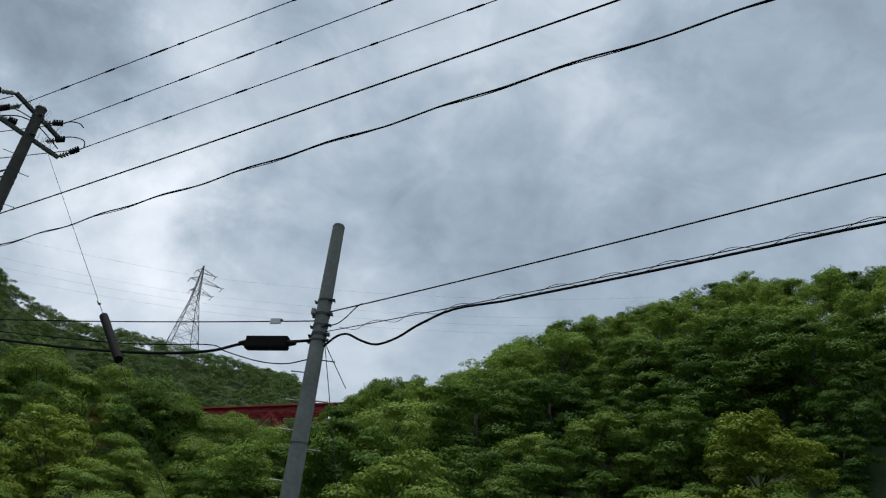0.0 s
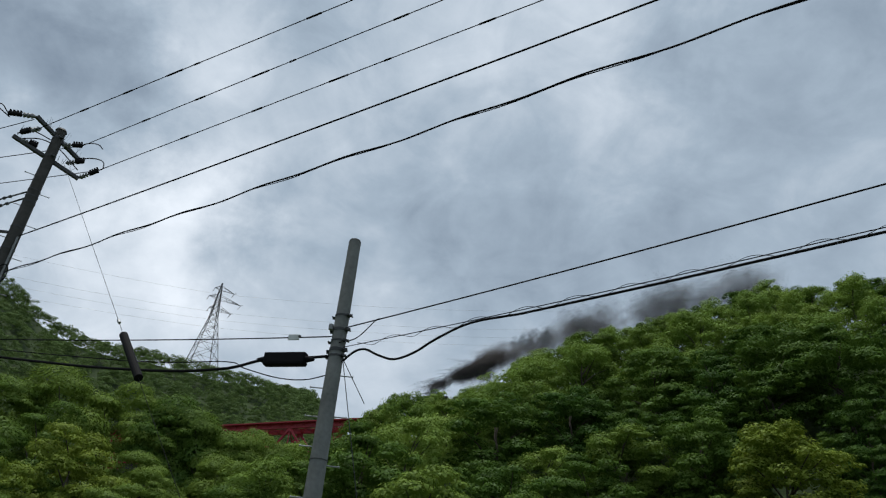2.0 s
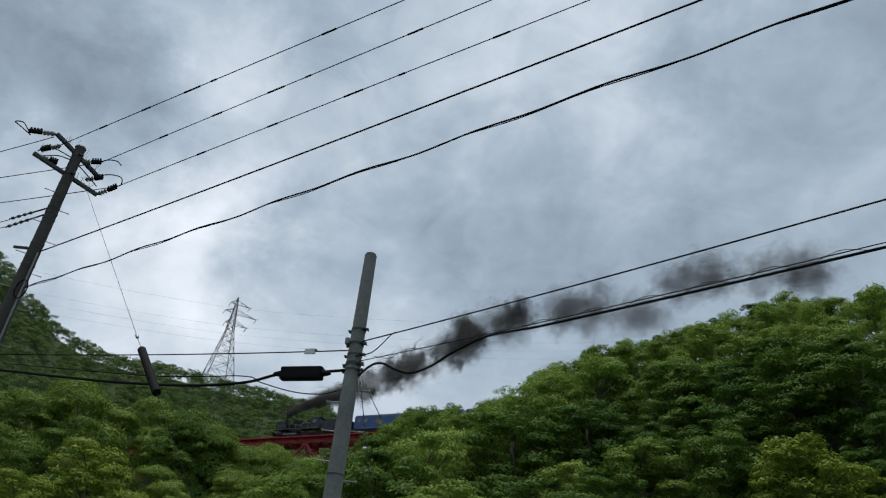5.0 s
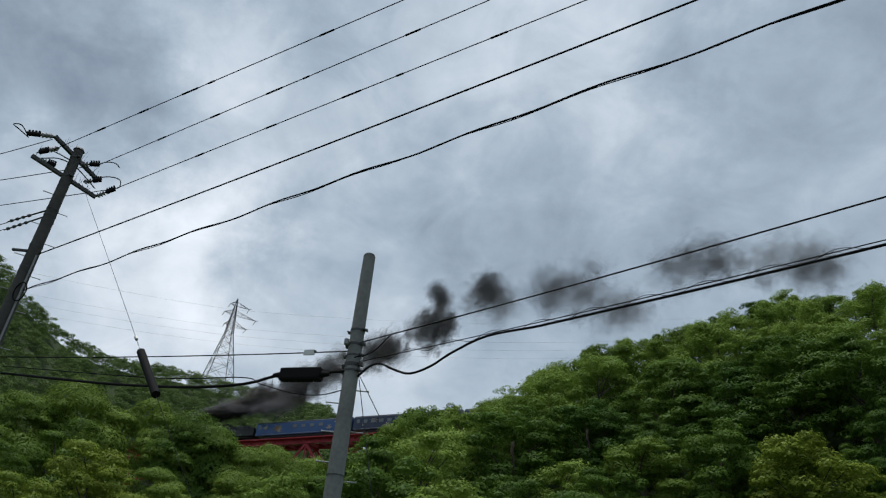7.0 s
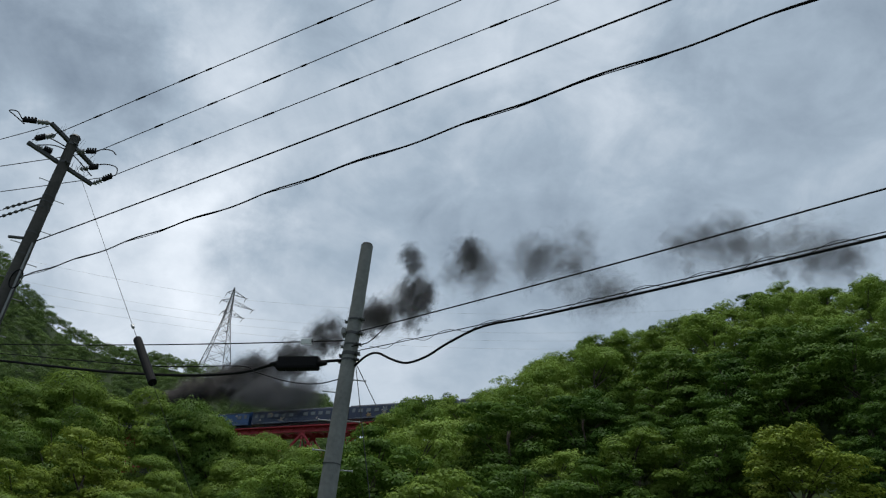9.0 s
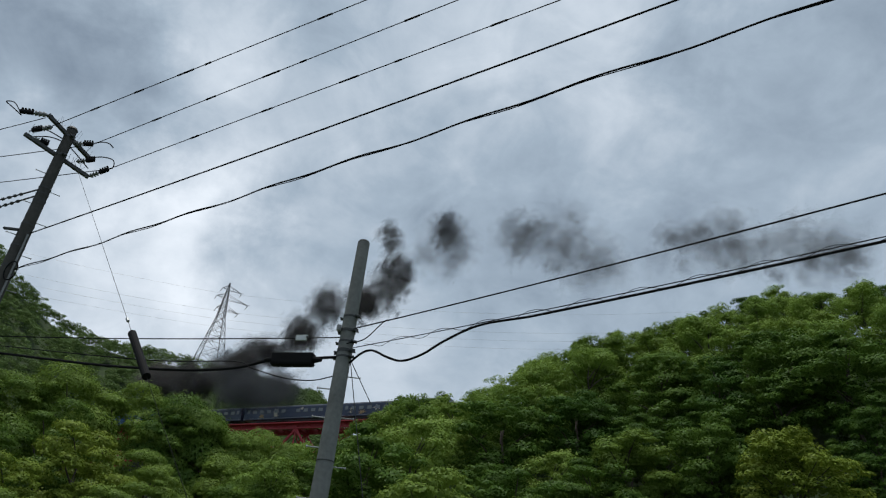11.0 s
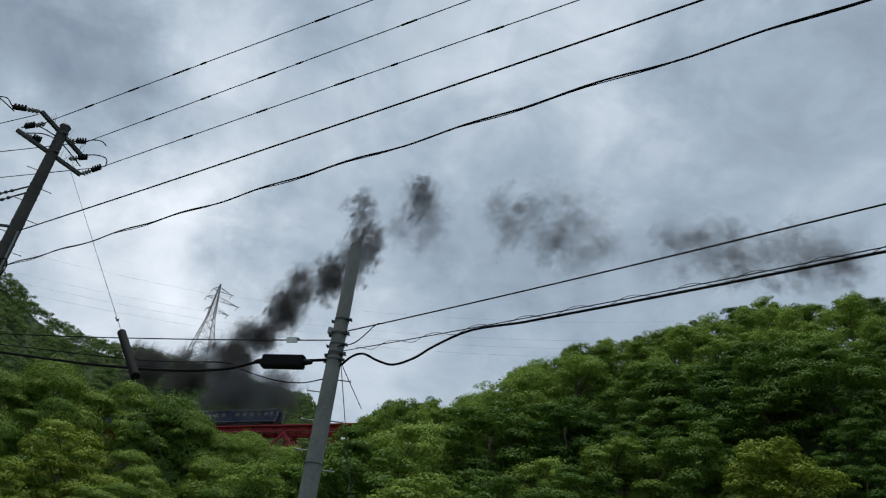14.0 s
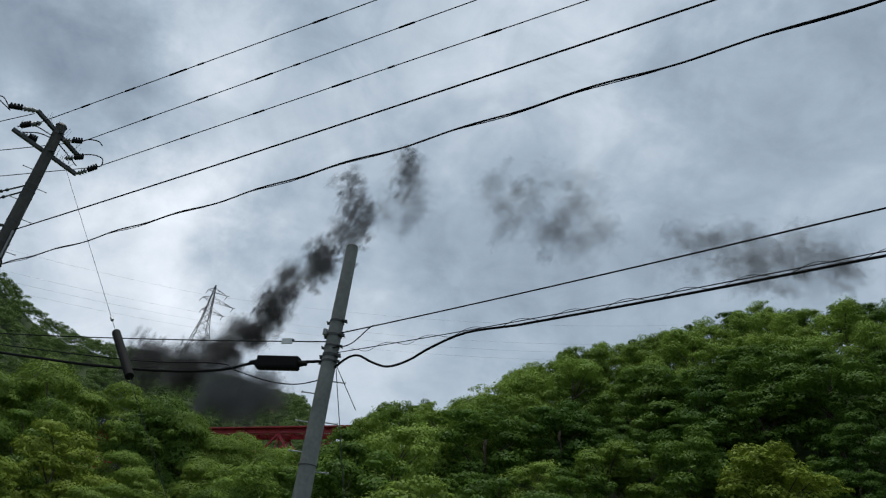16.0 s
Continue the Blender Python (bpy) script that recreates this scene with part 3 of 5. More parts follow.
def front_pole():
    pole = thing("utility_pole", "grey concrete utility pole with clamp bands and step bolts", "utility pole", m=Matrix())
    bm = bmesh.new()
    pole_body(bm, P1, P1_TOP, 0.092)
    part("shaft", bm, CONCRETE, pole, smooth=False)
    bm = bmesh.new()
    rod(bm, (P1.x, P1.y, P1_TOP - 0.01), (P1.x, P1.y, P1_TOP + 0.025), 0.094, 0.08, 28)
    part("cap", bm, OLD_CONCRETE, pole)
    for z, h in ((5.84, 0.03), (5.62, 0.04), (5.45, 0.025), (5.31, 0.05), (5.22, 0.03), (3.78, 0.012)):
        band(P1, z, 0.092 + (P1_TOP - z) / 150, h, pole, z > 5)
    for z, s in ((4.75, -1), (4.95, 1), (4.35, -1), (4.37, 1), (3.95, -1), (3.72, 1), (3.3, -1), (3.05, 1), (2.65, -1), (2.4, 1)):
        step_bolt(P1, z, 0.11, s, pole)
    bm = bmesh.new()
    rod(bm, P1 + Vector((-0.13, -0.06, 5.60)), P1 + Vector((-0.13, -0.06, 5.68)), 0.035, seg=10)
    rod(bm, P1 + Vector((-0.10, -0.04, 5.64)), P1 + Vector((0, 0, 5.64)), 0.02, seg=8)
    part("insulator", bm, PORCELAIN, pole)


def strain_insulator(a, b, parent, slim=False):
    """A short porcelain insulator at a, and the dark wedge clamp that holds the wire, to b."""
    a, b = Vector(a), Vector(b)
    d = (b - a).normalized()
    n = (b - a).length
    up = Vector((0, 0, 1))
    rot = Matrix((d, up.cross(d).normalized(), d.cross(up.cross(d).normalized()))).transposed()
    if slim:
        bm = rod(bmesh.new(), a, b, 0.018, 0.014, 8)
        for k in (0.45, 0.6, 0.75, 0.9):
            rod(bm, a + d * n * (k - 0.03), a + d * n * (k + 0.03), 0.032, 0.032, 8)
        part("insulator", bm, DARK_STEEL, parent, "slim dark rod insulator")
        return
    bm = rod(bmesh.new(), a, a + d * n * 0.55, 0.02)
    for k in (0.12, 0.26, 0.40):
        rod(bm, a + d * n * (k - 0.06), a + d * n * (k + 0.05), 0.035, 0.062, 12)
    part("insulator", bm, PORCELAIN, parent, "grey porcelain strain insulator")
    bm = box(bmesh.new(), a + d * n * 0.76, (n * 0.5, 0.085, 0.075), rot, 0.02)
    for k in (0.58, 0.70, 0.82, 0.94):
        box(bm, a + d * n * k + up * 0.05, (0.035, 0.06, 0.07), rot)
    part("clamp", bm, RUBBER, parent, "black wedge clamp")


def back_pole():
    pole = thing("utility_pole", "dark weathered concrete pole with steel crossarms, insulators and step bolts", "utility pole", m=Matrix())
    bm = bmesh.new()
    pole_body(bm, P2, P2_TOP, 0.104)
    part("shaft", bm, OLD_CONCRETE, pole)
    bm = bmesh.new()
    rod(bm, P2 + Vector((0, 0, P2_TOP - 0.02)), P2 + Vector((0, 0, P2_TOP + 0.03)), 0.12, 0.09, 20)
    part("cap", bm, DARK_STEEL, pole)
    # two crossarms
    ends = ((Vector((-8.52, 12.12, 10.93)), Vector((-7.83, 13.05, 10.55))), (Vector((-8.86, 12.20, 10.42)), Vector((-7.66, 12.98, 10.03))))
    for a, b in ends:
        bm = bmesh.new()
        beam(bm, a, b, 0.075, 0.075)
        part("crossarm", bm, DARK_STEEL, pole, "square dark steel crossarm")
    for z in (10.72, 10.22, 9.35, 9.2, 9.05, 8.45, 7.95, 7.5):
        band(P2, z, 0.104 + (P2_TOP - z) / 150, 0.025 if z < 10 else 0.05, pole, z > 10)
    for k in range(12):
        step_bolt(P2, 9.7 - k * 0.38, 0.13, 1 if k % 2 else -1, pole, Vector((0.84, 0.54, 0)))
    for a, b in (((-8.52, 12.12, 10.92), (-9.05, 12.02, 10.86)), ((-8.40, 12.25, 10.72), (-8.78, 12.25, 10.56)), ((-8.75, 12.27, 10.40), (-8.45, 12.45, 10.40)),
                 ((-8.10, 12.62, 10.62), (-7.72, 12.74, 10.74)), ((-7.95, 12.80, 10.28), (-7.62, 12.86, 10.42)), ((-7.66, 12.98, 10.05), (-7.32, 12.98, 10.30)),
                 ((-8.25, 12.5, 9.28), (-8.95, 12.55, 8.95)), ((-8.25, 12.5, 9.12), (-8.98, 12.6, 8.78))):
        strain_insulator(a, b, pole, Vector(a).z < 9.5)
    jumpers = (((-9.05, 12.0, 10.86), (-9.2, 11.95, 11.02), (-9.33, 11.9, 10.98), (-9.2, 11.95, 10.9), (-9.0, 12.05, 10.78)),
               ((-8.8, 12.2, 10.5), (-8.55, 12.3, 10.66), (-8.2, 12.5, 10.6), (-8.05, 12.6, 10.62)),
               ((-7.75, 12.72, 10.72), (-7.6, 12.75, 10.83), (-7.4, 12.75, 10.82), (-7.3, 12.8, 10.75)),
               ((-7.85, 12.9, 10.45), (-7.55, 12.95, 10.58), (-7.3, 12.98, 10.55), (-7.25, 13.0, 10.38), (-7.32, 12.98, 10.30)),
               ((-8.7, 12.3, 10.45), (-8.4, 12.4, 10.55), (-8.1, 12.6, 10.50), (-7.7, 12.9, 10.2)))
    for j in jumpers:
        part("jumper_wire", tube(bmesh.new(), curve_points(j), 0.012), RUBBER, pole, "looped black jumper wire")
    # conduit down the pole, and a clamp with drop wires
    q = P2 + Vector((0.12, -0.09, 0))
    part("conduit", rod(bmesh.new(), q + Vector((0.02, 0, 8.2)), q + Vector((0.06, 0, 0.5)), 0.018, seg=8), PORCELAIN, pole, "pale conduit down the pole")
    part("bracket", box(bmesh.new(), P2 + Vector((-0.22, -0.1, 8.28)), (0.3, 0.05, 0.05), None, 0.01), DARK_STEEL, pole)
    part("coil", tube(bmesh.new(), [P2 + Vector((0.16 + 0.11 * math.cos(k), -0.14, 7.36 + 0.2 * math.sin(k))) for k in np.linspace(0, 12.4, 40)], 0.012), RUBBER, pole, "coiled spare cable")
    rng = random.Random(3)
    for k in range(26):
        t = rng.random()
        a = ends[k % 2][0].lerp(ends[k % 2][1], t) + Vector((0, 0, 0.03))
        bm = bmesh.new()
        rod(bm, a, a + Vector((rng.uniform(-0.08, 0.08), rng.uniform(-0.08, 0.08), rng.uniform(0.12, 0.3))), 0.004, 0.003, 4)
        part("bird_spike", bm, STEEL, pole)


def wire(pts, r, label, category="cable", m=RUBBER, seg=6):
    ob = part("overhead_cable", tube(bmesh.new(), pts, r, seg), m)
    return tagged(ob, label, category, "overhead cables")


def beyond(a, b, k):
    a, b = Vector(a), Vector(b)
    return a + (b - a) * k


def sleeve(pts, k, length, r, owner):
    c, d = pts[k], (pts[k + 1] - pts[k]).normalized()
    bm = bmesh.new()
    rod(bm, c - d * length / 2, c + d * length / 2, r, seg=8)
    part("sleeve", bm, RUBBER, owner)


front_pole()
back_pole()
W1_START = (-8.50, 12.24, 10.66)
HIGH = (((-8.60, 12.20, 10.90), W1_START, (-1.09, 7.68, 10.85), (-10.01, 12.78, 10.9)),
        ((-7.72, 12.74, 10.74), (-7.72, 12.74, 10.74), (0.35, 7.52, 10.9), (-10.51, 13.81, 10.9)),
        ((-7.32, 12.98, 10.30), (-7.32, 12.98, 10.30), (1.78, 7.17, 10.65), (-11.05, 14.93, 10.9)))
for n, (a, b, c, d) in enumerate(HIGH):
    pts = sagging(b, c, 0.0, 200, 3.2)
    w = wire(pts, 0.0095, "black insulated high-voltage wire between poles")
    for k, length in ((11 + 2 * n, 0.24), (20 + 3 * n, 0.26), (29 + 4 * n, 0.42), (33 + 5 * n, 0.14), (52 + n, 0.3)):
        sleeve(pts, k, length, 0.017, w)
    wire(sagging(a, beyond(a, d, 9), 0.3), 0.0095, "black insulated high-voltage wire between poles")
wire(sagging((-8.1, 12.6, 8.29), (2.48, 4.83, 7.95), 0.036, 60, 2.2), 0.0125, "thick black low-voltage cable between poles")
WAVY = sagging((-8.08, 12.6, 7.46), (3.24, 4.02, 7.0), 0.04, 240, 2.0)
wire([p + Vector((0, 0, 0.018 * math.sin(i * 0.45) + 0.012 * math.sin(i * 0.21))) for i, p in enumerate(WAVY)], 0.011, "twisted wavy black service cable")
wire([p + Vector((0, 0, 0.018 * math.sin(i * 0.45 + 0.7) - 0.014)) for i, p in enumerate(WAVY)], 0.006, "twisted wavy black service cable")
for z in (8.95, 8.78):
    wire(sagging((-8.95, 12.57, z), (-16.0, 15.8, z - 0.1), 0.1), 0.008, "thin grey service wire")
# cables of the front pole
wire(sagging((-1.09, 9.43, 5.66), (3.88, 4.94, 5.6), 0.022, 60, 2.5), 0.009, "thin black telephone cable")
BUNDLE_A, BUNDLE_B = Vector((-1.05, 9.40, 5.36)), Vector((4.26, 5.6, 5.6))
BUNDLE = sagging(BUNDLE_A, BUNDLE_B, 0.03, 120, 2.4)
wire(BUNDLE, 0.006, "steel messenger wire carrying cable bundle")
low = [p - Vector((0, 0, 0.05)) for p in BUNDLE]
wire(curve_points([P1 + Vector((0.10, -0.05, 5.14)), (-0.86, 9.25, 5.25), (-0.705, 9.153, 5.27), (-0.50, 9.0, 5.14), (-0.278, 8.85, 5.05), (-0.02, 8.66, 5.10), (0.238, 8.48, 5.24), (0.65, 8.18, 5.38), *low[21:]], 4), 0.016, "thick black telephone cable below its messenger wire", seg=8)
wire(curve_points([P1 + Vector((0.02, -0.1, 5.40)), (-0.85, 9.24, 5.46), (-0.62, 9.01, 5.63), (-0.55, 8.95, 5.66)]), 0.008, "thin black drop wire")
wire([p + Vector((0, 0, 0.036 * math.cos(i * 0.42) - 0.010)) + CROSS * 0.035 * math.sin(i * 0.42) for i, p in enumerate(curve_points(BUNDLE[2:], 3))], 0.0035, "thin spiral hanger wire round the cable")
wire(sagging((-1.13, 9.40, 5.52), beyond((-1.13, 9.40, 5.52), (-8.01, 12.68, 6.18), 1.4), 0.08), 0.009, "thin black telephone wire")
THICK = [(-1.12, 9.38, 5.22), (-1.45, 9.46, 5.19), (-2.15, 9.72, 5.18), (-2.7, 9.95, 5.08), (-3.6, 10.35, 5.09), (-5.0, 11.05, 5.26), (-6.5, 11.9, 5.54), (-7.91, 12.75, 5.83), (-9.4, 13.6, 6.1)]
wire(curve_points(THICK), 0.022, "thick black telephone cable running to splice box", seg=8)
wire(curve_points([(-1.15, 9.4, 4.95), (-1.5, 9.45, 4.85), (-1.9, 9.5, 4.86), (-2.4, 9.65, 5.0), (-2.72, 9.8, 5.12), (-4.2, 10.4, 5.2), (-7.9, 12.7, 5.95)]), 0.008, "thin black drop wire")


def splice_box():
    b = thing("splice_closure", "smooth black plastic cable splice closure hanging on the cable", "splice box")
    a, c = Vector((-2.13, 9.66, 5.16)), Vector((-1.53, 9.48, 5.16))
    d = (c - a).normalized()
    rot = Matrix((d, Vector((0, 0, 1)).cross(d), Vector((0, 0, 1)))).transposed()
    bm = box(bmesh.new(), (a + c) / 2, ((c - a).length, 0.13, 0.185), rot, 0.018)
    part("body", bm, RUBBER, b)
    part("lid_seam", box(bmesh.new(), (a + c) / 2 - Vector((0, 0, 0.055)), ((c - a).length + 0.006, 0.142, 0.012), rot, 0.003), RUBBER, b)
    for k in range(3):
        part("latch", box(bmesh.new(), a.lerp(c, 0.2 + 0.3 * k) - Vector((0, 0, 0.096)), (0.03, 0.05, 0.016), rot, 0.003), RUBBER, b)
    for p, s in ((a, -1), (c, 1)):
        bm = rod(bmesh.new(), p, p + d * s * 0.12, 0.05, 0.026, 12)
        part("end_seal", bm, RUBBER, b)
    t = thing("cable_tag", "small pale plastic tag on the telephone wire", "cable tag")
    part("plate", box(bmesh.new(), (-1.80, 9.70, 5.56), (0.17, 0.02, 0.085), rot, 0.004), WHITE_PLASTIC, t)
    part("clip", box(bmesh.new(), (-1.71, 9.66, 5.565), (0.03, 0.03, 0.03), rot), DARK_STEEL, t)


splice_box()


def guys():
    a, b = Vector((-7.9, 12.6, 10.2)), Vector((-3.15, 8.02, 4.18))
    g = thing("guy_wire", "thin steel guy wire with a black guard tube", "guy wire")
    part("wire", rod(bmesh.new(), a, beyond(a, b, 1.68), 0.004, 0.003, 5), RUBBER, g)
    d = (b - a).normalized()
    t = b - d * 1.05
    part("guard_tube", rod(bmesh.new(), t, b, 0.052, 0.05, 14), RUBBER, g, "black plastic guard tube")
    part("guard_cap", rod(bmesh.new(), t - d * 0.04, t, 0.026, 0.052, 14), RUBBER, g)
    part("turnbuckle", rod(bmesh.new(), t - d * 0.42, t - d * 0.34, 0.02, seg=8), STEEL, g)
    for q in ((-0.70, 9.47, 3.93), (-0.62, 9.30, 4.55)):
        g = thing("stay_wire", "thin dark stay wire tied to the pole", "guy wire")
        part("wire", rod(bmesh.new(), P1 + Vector((0.10, -0.02, 5.2)), beyond(P1 + Vector((0.10, -0.02, 5.2)), q, 4.1 if q[2] < 4 else 1.0), 0.006, seg=5), DARK_STEEL, g)


guys()


# ---- pylon on the far hill ----
def pylon():
    base = polar(-17.3, 262)
    z0 = EYE + 262 * math.tan(radians(17.6))
    top = EYE + 262 * math.tan(radians(24.86)) - z0
    t = thing("transmission_tower", "grey steel lattice pylon on the wooded far hill", "pylon", m=pose(base.x, base.y, z0, 0, 0, 32))

    def half(h):
        k = h / top
        return 4.3 * (1 - k / 0.62) + 1.35 if k < 0.62 else 1.35 - 1.2 * (k - 0.62) / 0.38

    corners = ((1, 1), (-1, 1), (-1, -1), (1, -1))
    for cx, cy in corners:
        bm = bmesh.new()
        hs = (-6, top * 0.62, top)
        for a, b in zip(hs, hs[1:]):
            rod(bm, (cx * half(a), cy * half(a), a), (cx * half(b), cy * half(b), b), 0.17, 0.12, 5)
        part("leg", bm, PYLON_STEEL, t)
    levels = [top * k for k in (0.0, 0.17, 0.32, 0.44, 0.54, 0.62, 0.69, 0.75, 0.81, 0.87, 0.93, 0.98)]
    for a, b in zip(levels, levels[1:]):
        for k in range(4):
            (x0, y0), (x1, y1) = corners[k], corners[(k + 1) % 4]
            bm = bmesh.new()
            ha, hb = half(a), half(b)
            rod(bm, (x0 * ha, y0 * ha, a), (x1 * hb, y1 * hb, b), 0.07, seg=4)
            rod(bm, (x1 * ha, y1 * ha, a), (x0 * hb, y0 * hb, b), 0.07, seg=4)
            rod(bm, (x0 * hb, y0 * hb, b), (x1 * hb, y1 * hb, b), 0.07, seg=4)
            part("bracing", bm, PYLON_STEEL, t)
    for k, reach in ((0.70, 6.0), (0.82, 9.0), (0.92, 5.5)):
        z = top * k
        for s in (-1, 1):
            r = reach * (1.0 if s > 0 else 0.4)
            bm = bmesh.new()
            tip = Vector((s * r, 0, z + 0.3))
            h = half(z)
            for cy in (-1, 1):
                rod(bm, (s * h, cy * h, z), tip, 0.08, seg=4)
                rod(bm, (s * h, cy * h, z + 1.7), tip, 0.08, seg=4)
                for q in (0.3, 0.6):
                    rod(bm, Vector((s * h, cy * h, z)).lerp(tip, q), Vector((s * h, -cy * h, z + 1.7)).lerp(tip, q), 0.05, seg=4)
            part("crossarm", bm, PYLON_STEEL, t)
            for cy in (-1, 1):
                bm = bmesh.new()
                rod(bm, tip, tip + Vector((0, cy * 2.4, -0.7)), 0.11, seg=6)
                part("insulator_string", bm, DARK_STEEL, t)
    # conductors
    for el, d2 in ((22.6, 200), (24.0, 200), (21.4, 200), (22.0, 200)):
        a = base + Vector((0, 0, EYE + 262 * math.tan(radians(el))))
        for az, e2 in ((-52, el - 3.2), (24, el + 2.0)):
            b = polar(az, 330, EYE + 330 * math.tan(radians(e2)))
            ob = part("power_line", tube(bmesh.new(), sagging(a, b, 5.0, 24), 0.03, 4), STEEL)
            tagged(ob, "thin grey power conductor strung from the pylon", "cable", "power lines")


pylon()


# ---- bridge ----
def bridge():
    b = thing("railway_bridge", "red steel deck truss railway bridge high between wooded slopes", "bridge")
    s0, s1 = -9.0, 60.0
    for side in (-1.7, 1.7):
        bm = bmesh.new()
        beam(bm, on_track(s0, -0.42, side), on_track(s1, -0.42, side), 0.30, 0.80)
        part("top_chord", bm, RED_PAINT, b)
        bm = bmesh.new()
        beam(bm, on_track(s0, 0.02, side), on_track(s1, 0.02, side), 0.5, 0.07)
        part("chord_flange", bm, RED_PAINT, b)
        bm = bmesh.new()
        beam(bm, on_track(s0, -0.80, side), on_track(s1, -0.80, side), 0.46, 0.06)
        part("chord_flange", bm, RED_PAINT, b)
        bm = bmesh.new()
        beam(bm, on_track(2, -6.2, side), on_track(s1, -6.2, side), 0.34, 0.45)
        part("bottom_chord", bm, RED_PAINT, b)
        k, s = 0, 1.1
        while s < s1 - 5:
            a, c = (-0.8, -6.0) if k % 2 == 0 else (-6.0, -0.8)
            part("diagonal", beam(bmesh.new(), on_track(s, a, side), on_track(s + 4.4, c, side), 0.28, 0.36), RED_PAINT, b)
            if k % 2 == 0:
                part("post", beam(bmesh.new(), on_track(s, -0.8, side), on_track(s, -6.0, side), 0.22, 0.20), RED_PAINT, b)
                part("gusset", box(bmesh.new(), on_track(s, -1.0, side * 1.02), (1.3, 0.06, 0.7), Matrix((ALONG, AWAY, Vector((0, 0, 1)))).transposed()), RED_PAINT, b)
            k, s = k + 1, s + 4.4
        for q in np.arange(s0 + 1, s1, 1.67):
            part("stiffener", beam(bmesh.new(), on_track(q, -0.78, side * 1.1), on_track(q, -0.06, side * 1.1), 0.05, 0.10), RED_PAINT, b)
    for q in np.arange(s0 + 1, s1, 2.5):
        part("cross_beam", beam(bmesh.new(), on_track(q, -0.55, -1.7), on_track(q, -0.55, 1.7), 0.2, 0.45), RED_PAINT, b)
        part("lateral_brace", beam(bmesh.new(), on_track(q, -0.7, -1.7), on_track(min(q + 2.5, s1), -0.7, 1.7), 0.14, 0.12), RED_PAINT, b)
    for q in np.arange(1.1, s1 - 3, 8.8):
        part("sway_brace", beam(bmesh.new(), on_track(q, -1.0, -1.7), on_track(q, -6.0, 1.7), 0.16, 0.16), RED_PAINT, b)
    # walkway brackets and kerb
    for q in np.arange(s0 + 1, s1, 2.5):
        part("bracket", beam(bmesh.new(), on_track(q, -0.5, -1.8), on_track(q, -0.02, -2.5), 0.08, 0.1), RED_PAINT, b)
    part("walkway", beam(bmesh.new(), on_track(s0, 0.03, -2.25), on_track(s1, 0.03, -2.25), 0.7, 0.05), RED_PAINT, b)
    part("walkway_edge", beam(bmesh.new(), on_track(s0, 0.10, -2.6), on_track(s1, 0.10, -2.6), 0.06, 0.20), RED_PAINT, b)
    for s, w in ((18.0, 2.6), (46.0, 2.6)):
        p = on_track(s, 0)
        g = ground_height(p.x, p.y) - 1
        bm = bmesh.new()
        box(bm, (p.x, p.y, (g + RAIL_Z - 6.4) / 2), (2.4, 4.6, RAIL_Z - 6.4 - g), Matrix((ALONG, AWAY, Vector((0, 0, 1)))).transposed(), 0.2)
        part("pier", bm, OLD_CONCRETE, b, "weathered concrete bridge pier")
    p = on_track(s0 - 1.2, -2.9)
    part("abutment", box(bmesh.new(), p, (2.8, 5.0, 5.6), Matrix((ALONG, AWAY, Vector((0, 0, 1)))).transposed(), 0.1), OLD_CONCRETE, b, "weathered concrete abutment")
    t = thing("railway_track", "single railway track with rusty rails on sleepers", "railway track", kind="structure")
    for side in (-0.53, 0.53):
        part("rail", beam(bmesh.new(), on_track(-120, 0.21, side), on_track(110, 0.21, side), 0.07, 0.15), RUST, t)
    for q in np.arange(s0, s1, 0.75):
        part("sleeper", beam(bmesh.new(), on_track(q, 0.10, -1.05), on_track(q, 0.10, 1.05), 0.2, 0.14), BARK, t)
    part("ballast_bed", beam(bmesh.new(), on_track(-120, -0.6, 0), on_track(s0 - 1, -0.6, 0), 4.2, 1.3), BALLAST, t)


bridge()


# ---- train: every vehicle runs along its own +x, rail top at z = 0 ----
def wheel(parent, x, y, r, m=UNDERFRAME):
    bm = bmesh.new()
    rod(bm, (x, y - 0.06, r), (x, y + 0.06, r), r, r, 20)
    w = part("wheel", bm, m, parent)
    bm = rod(bmesh.new(), (x, y - 0.09, r), (x, y + 0.09, r), r * 0.28, seg=12)
    part("hub", bm, m, w)


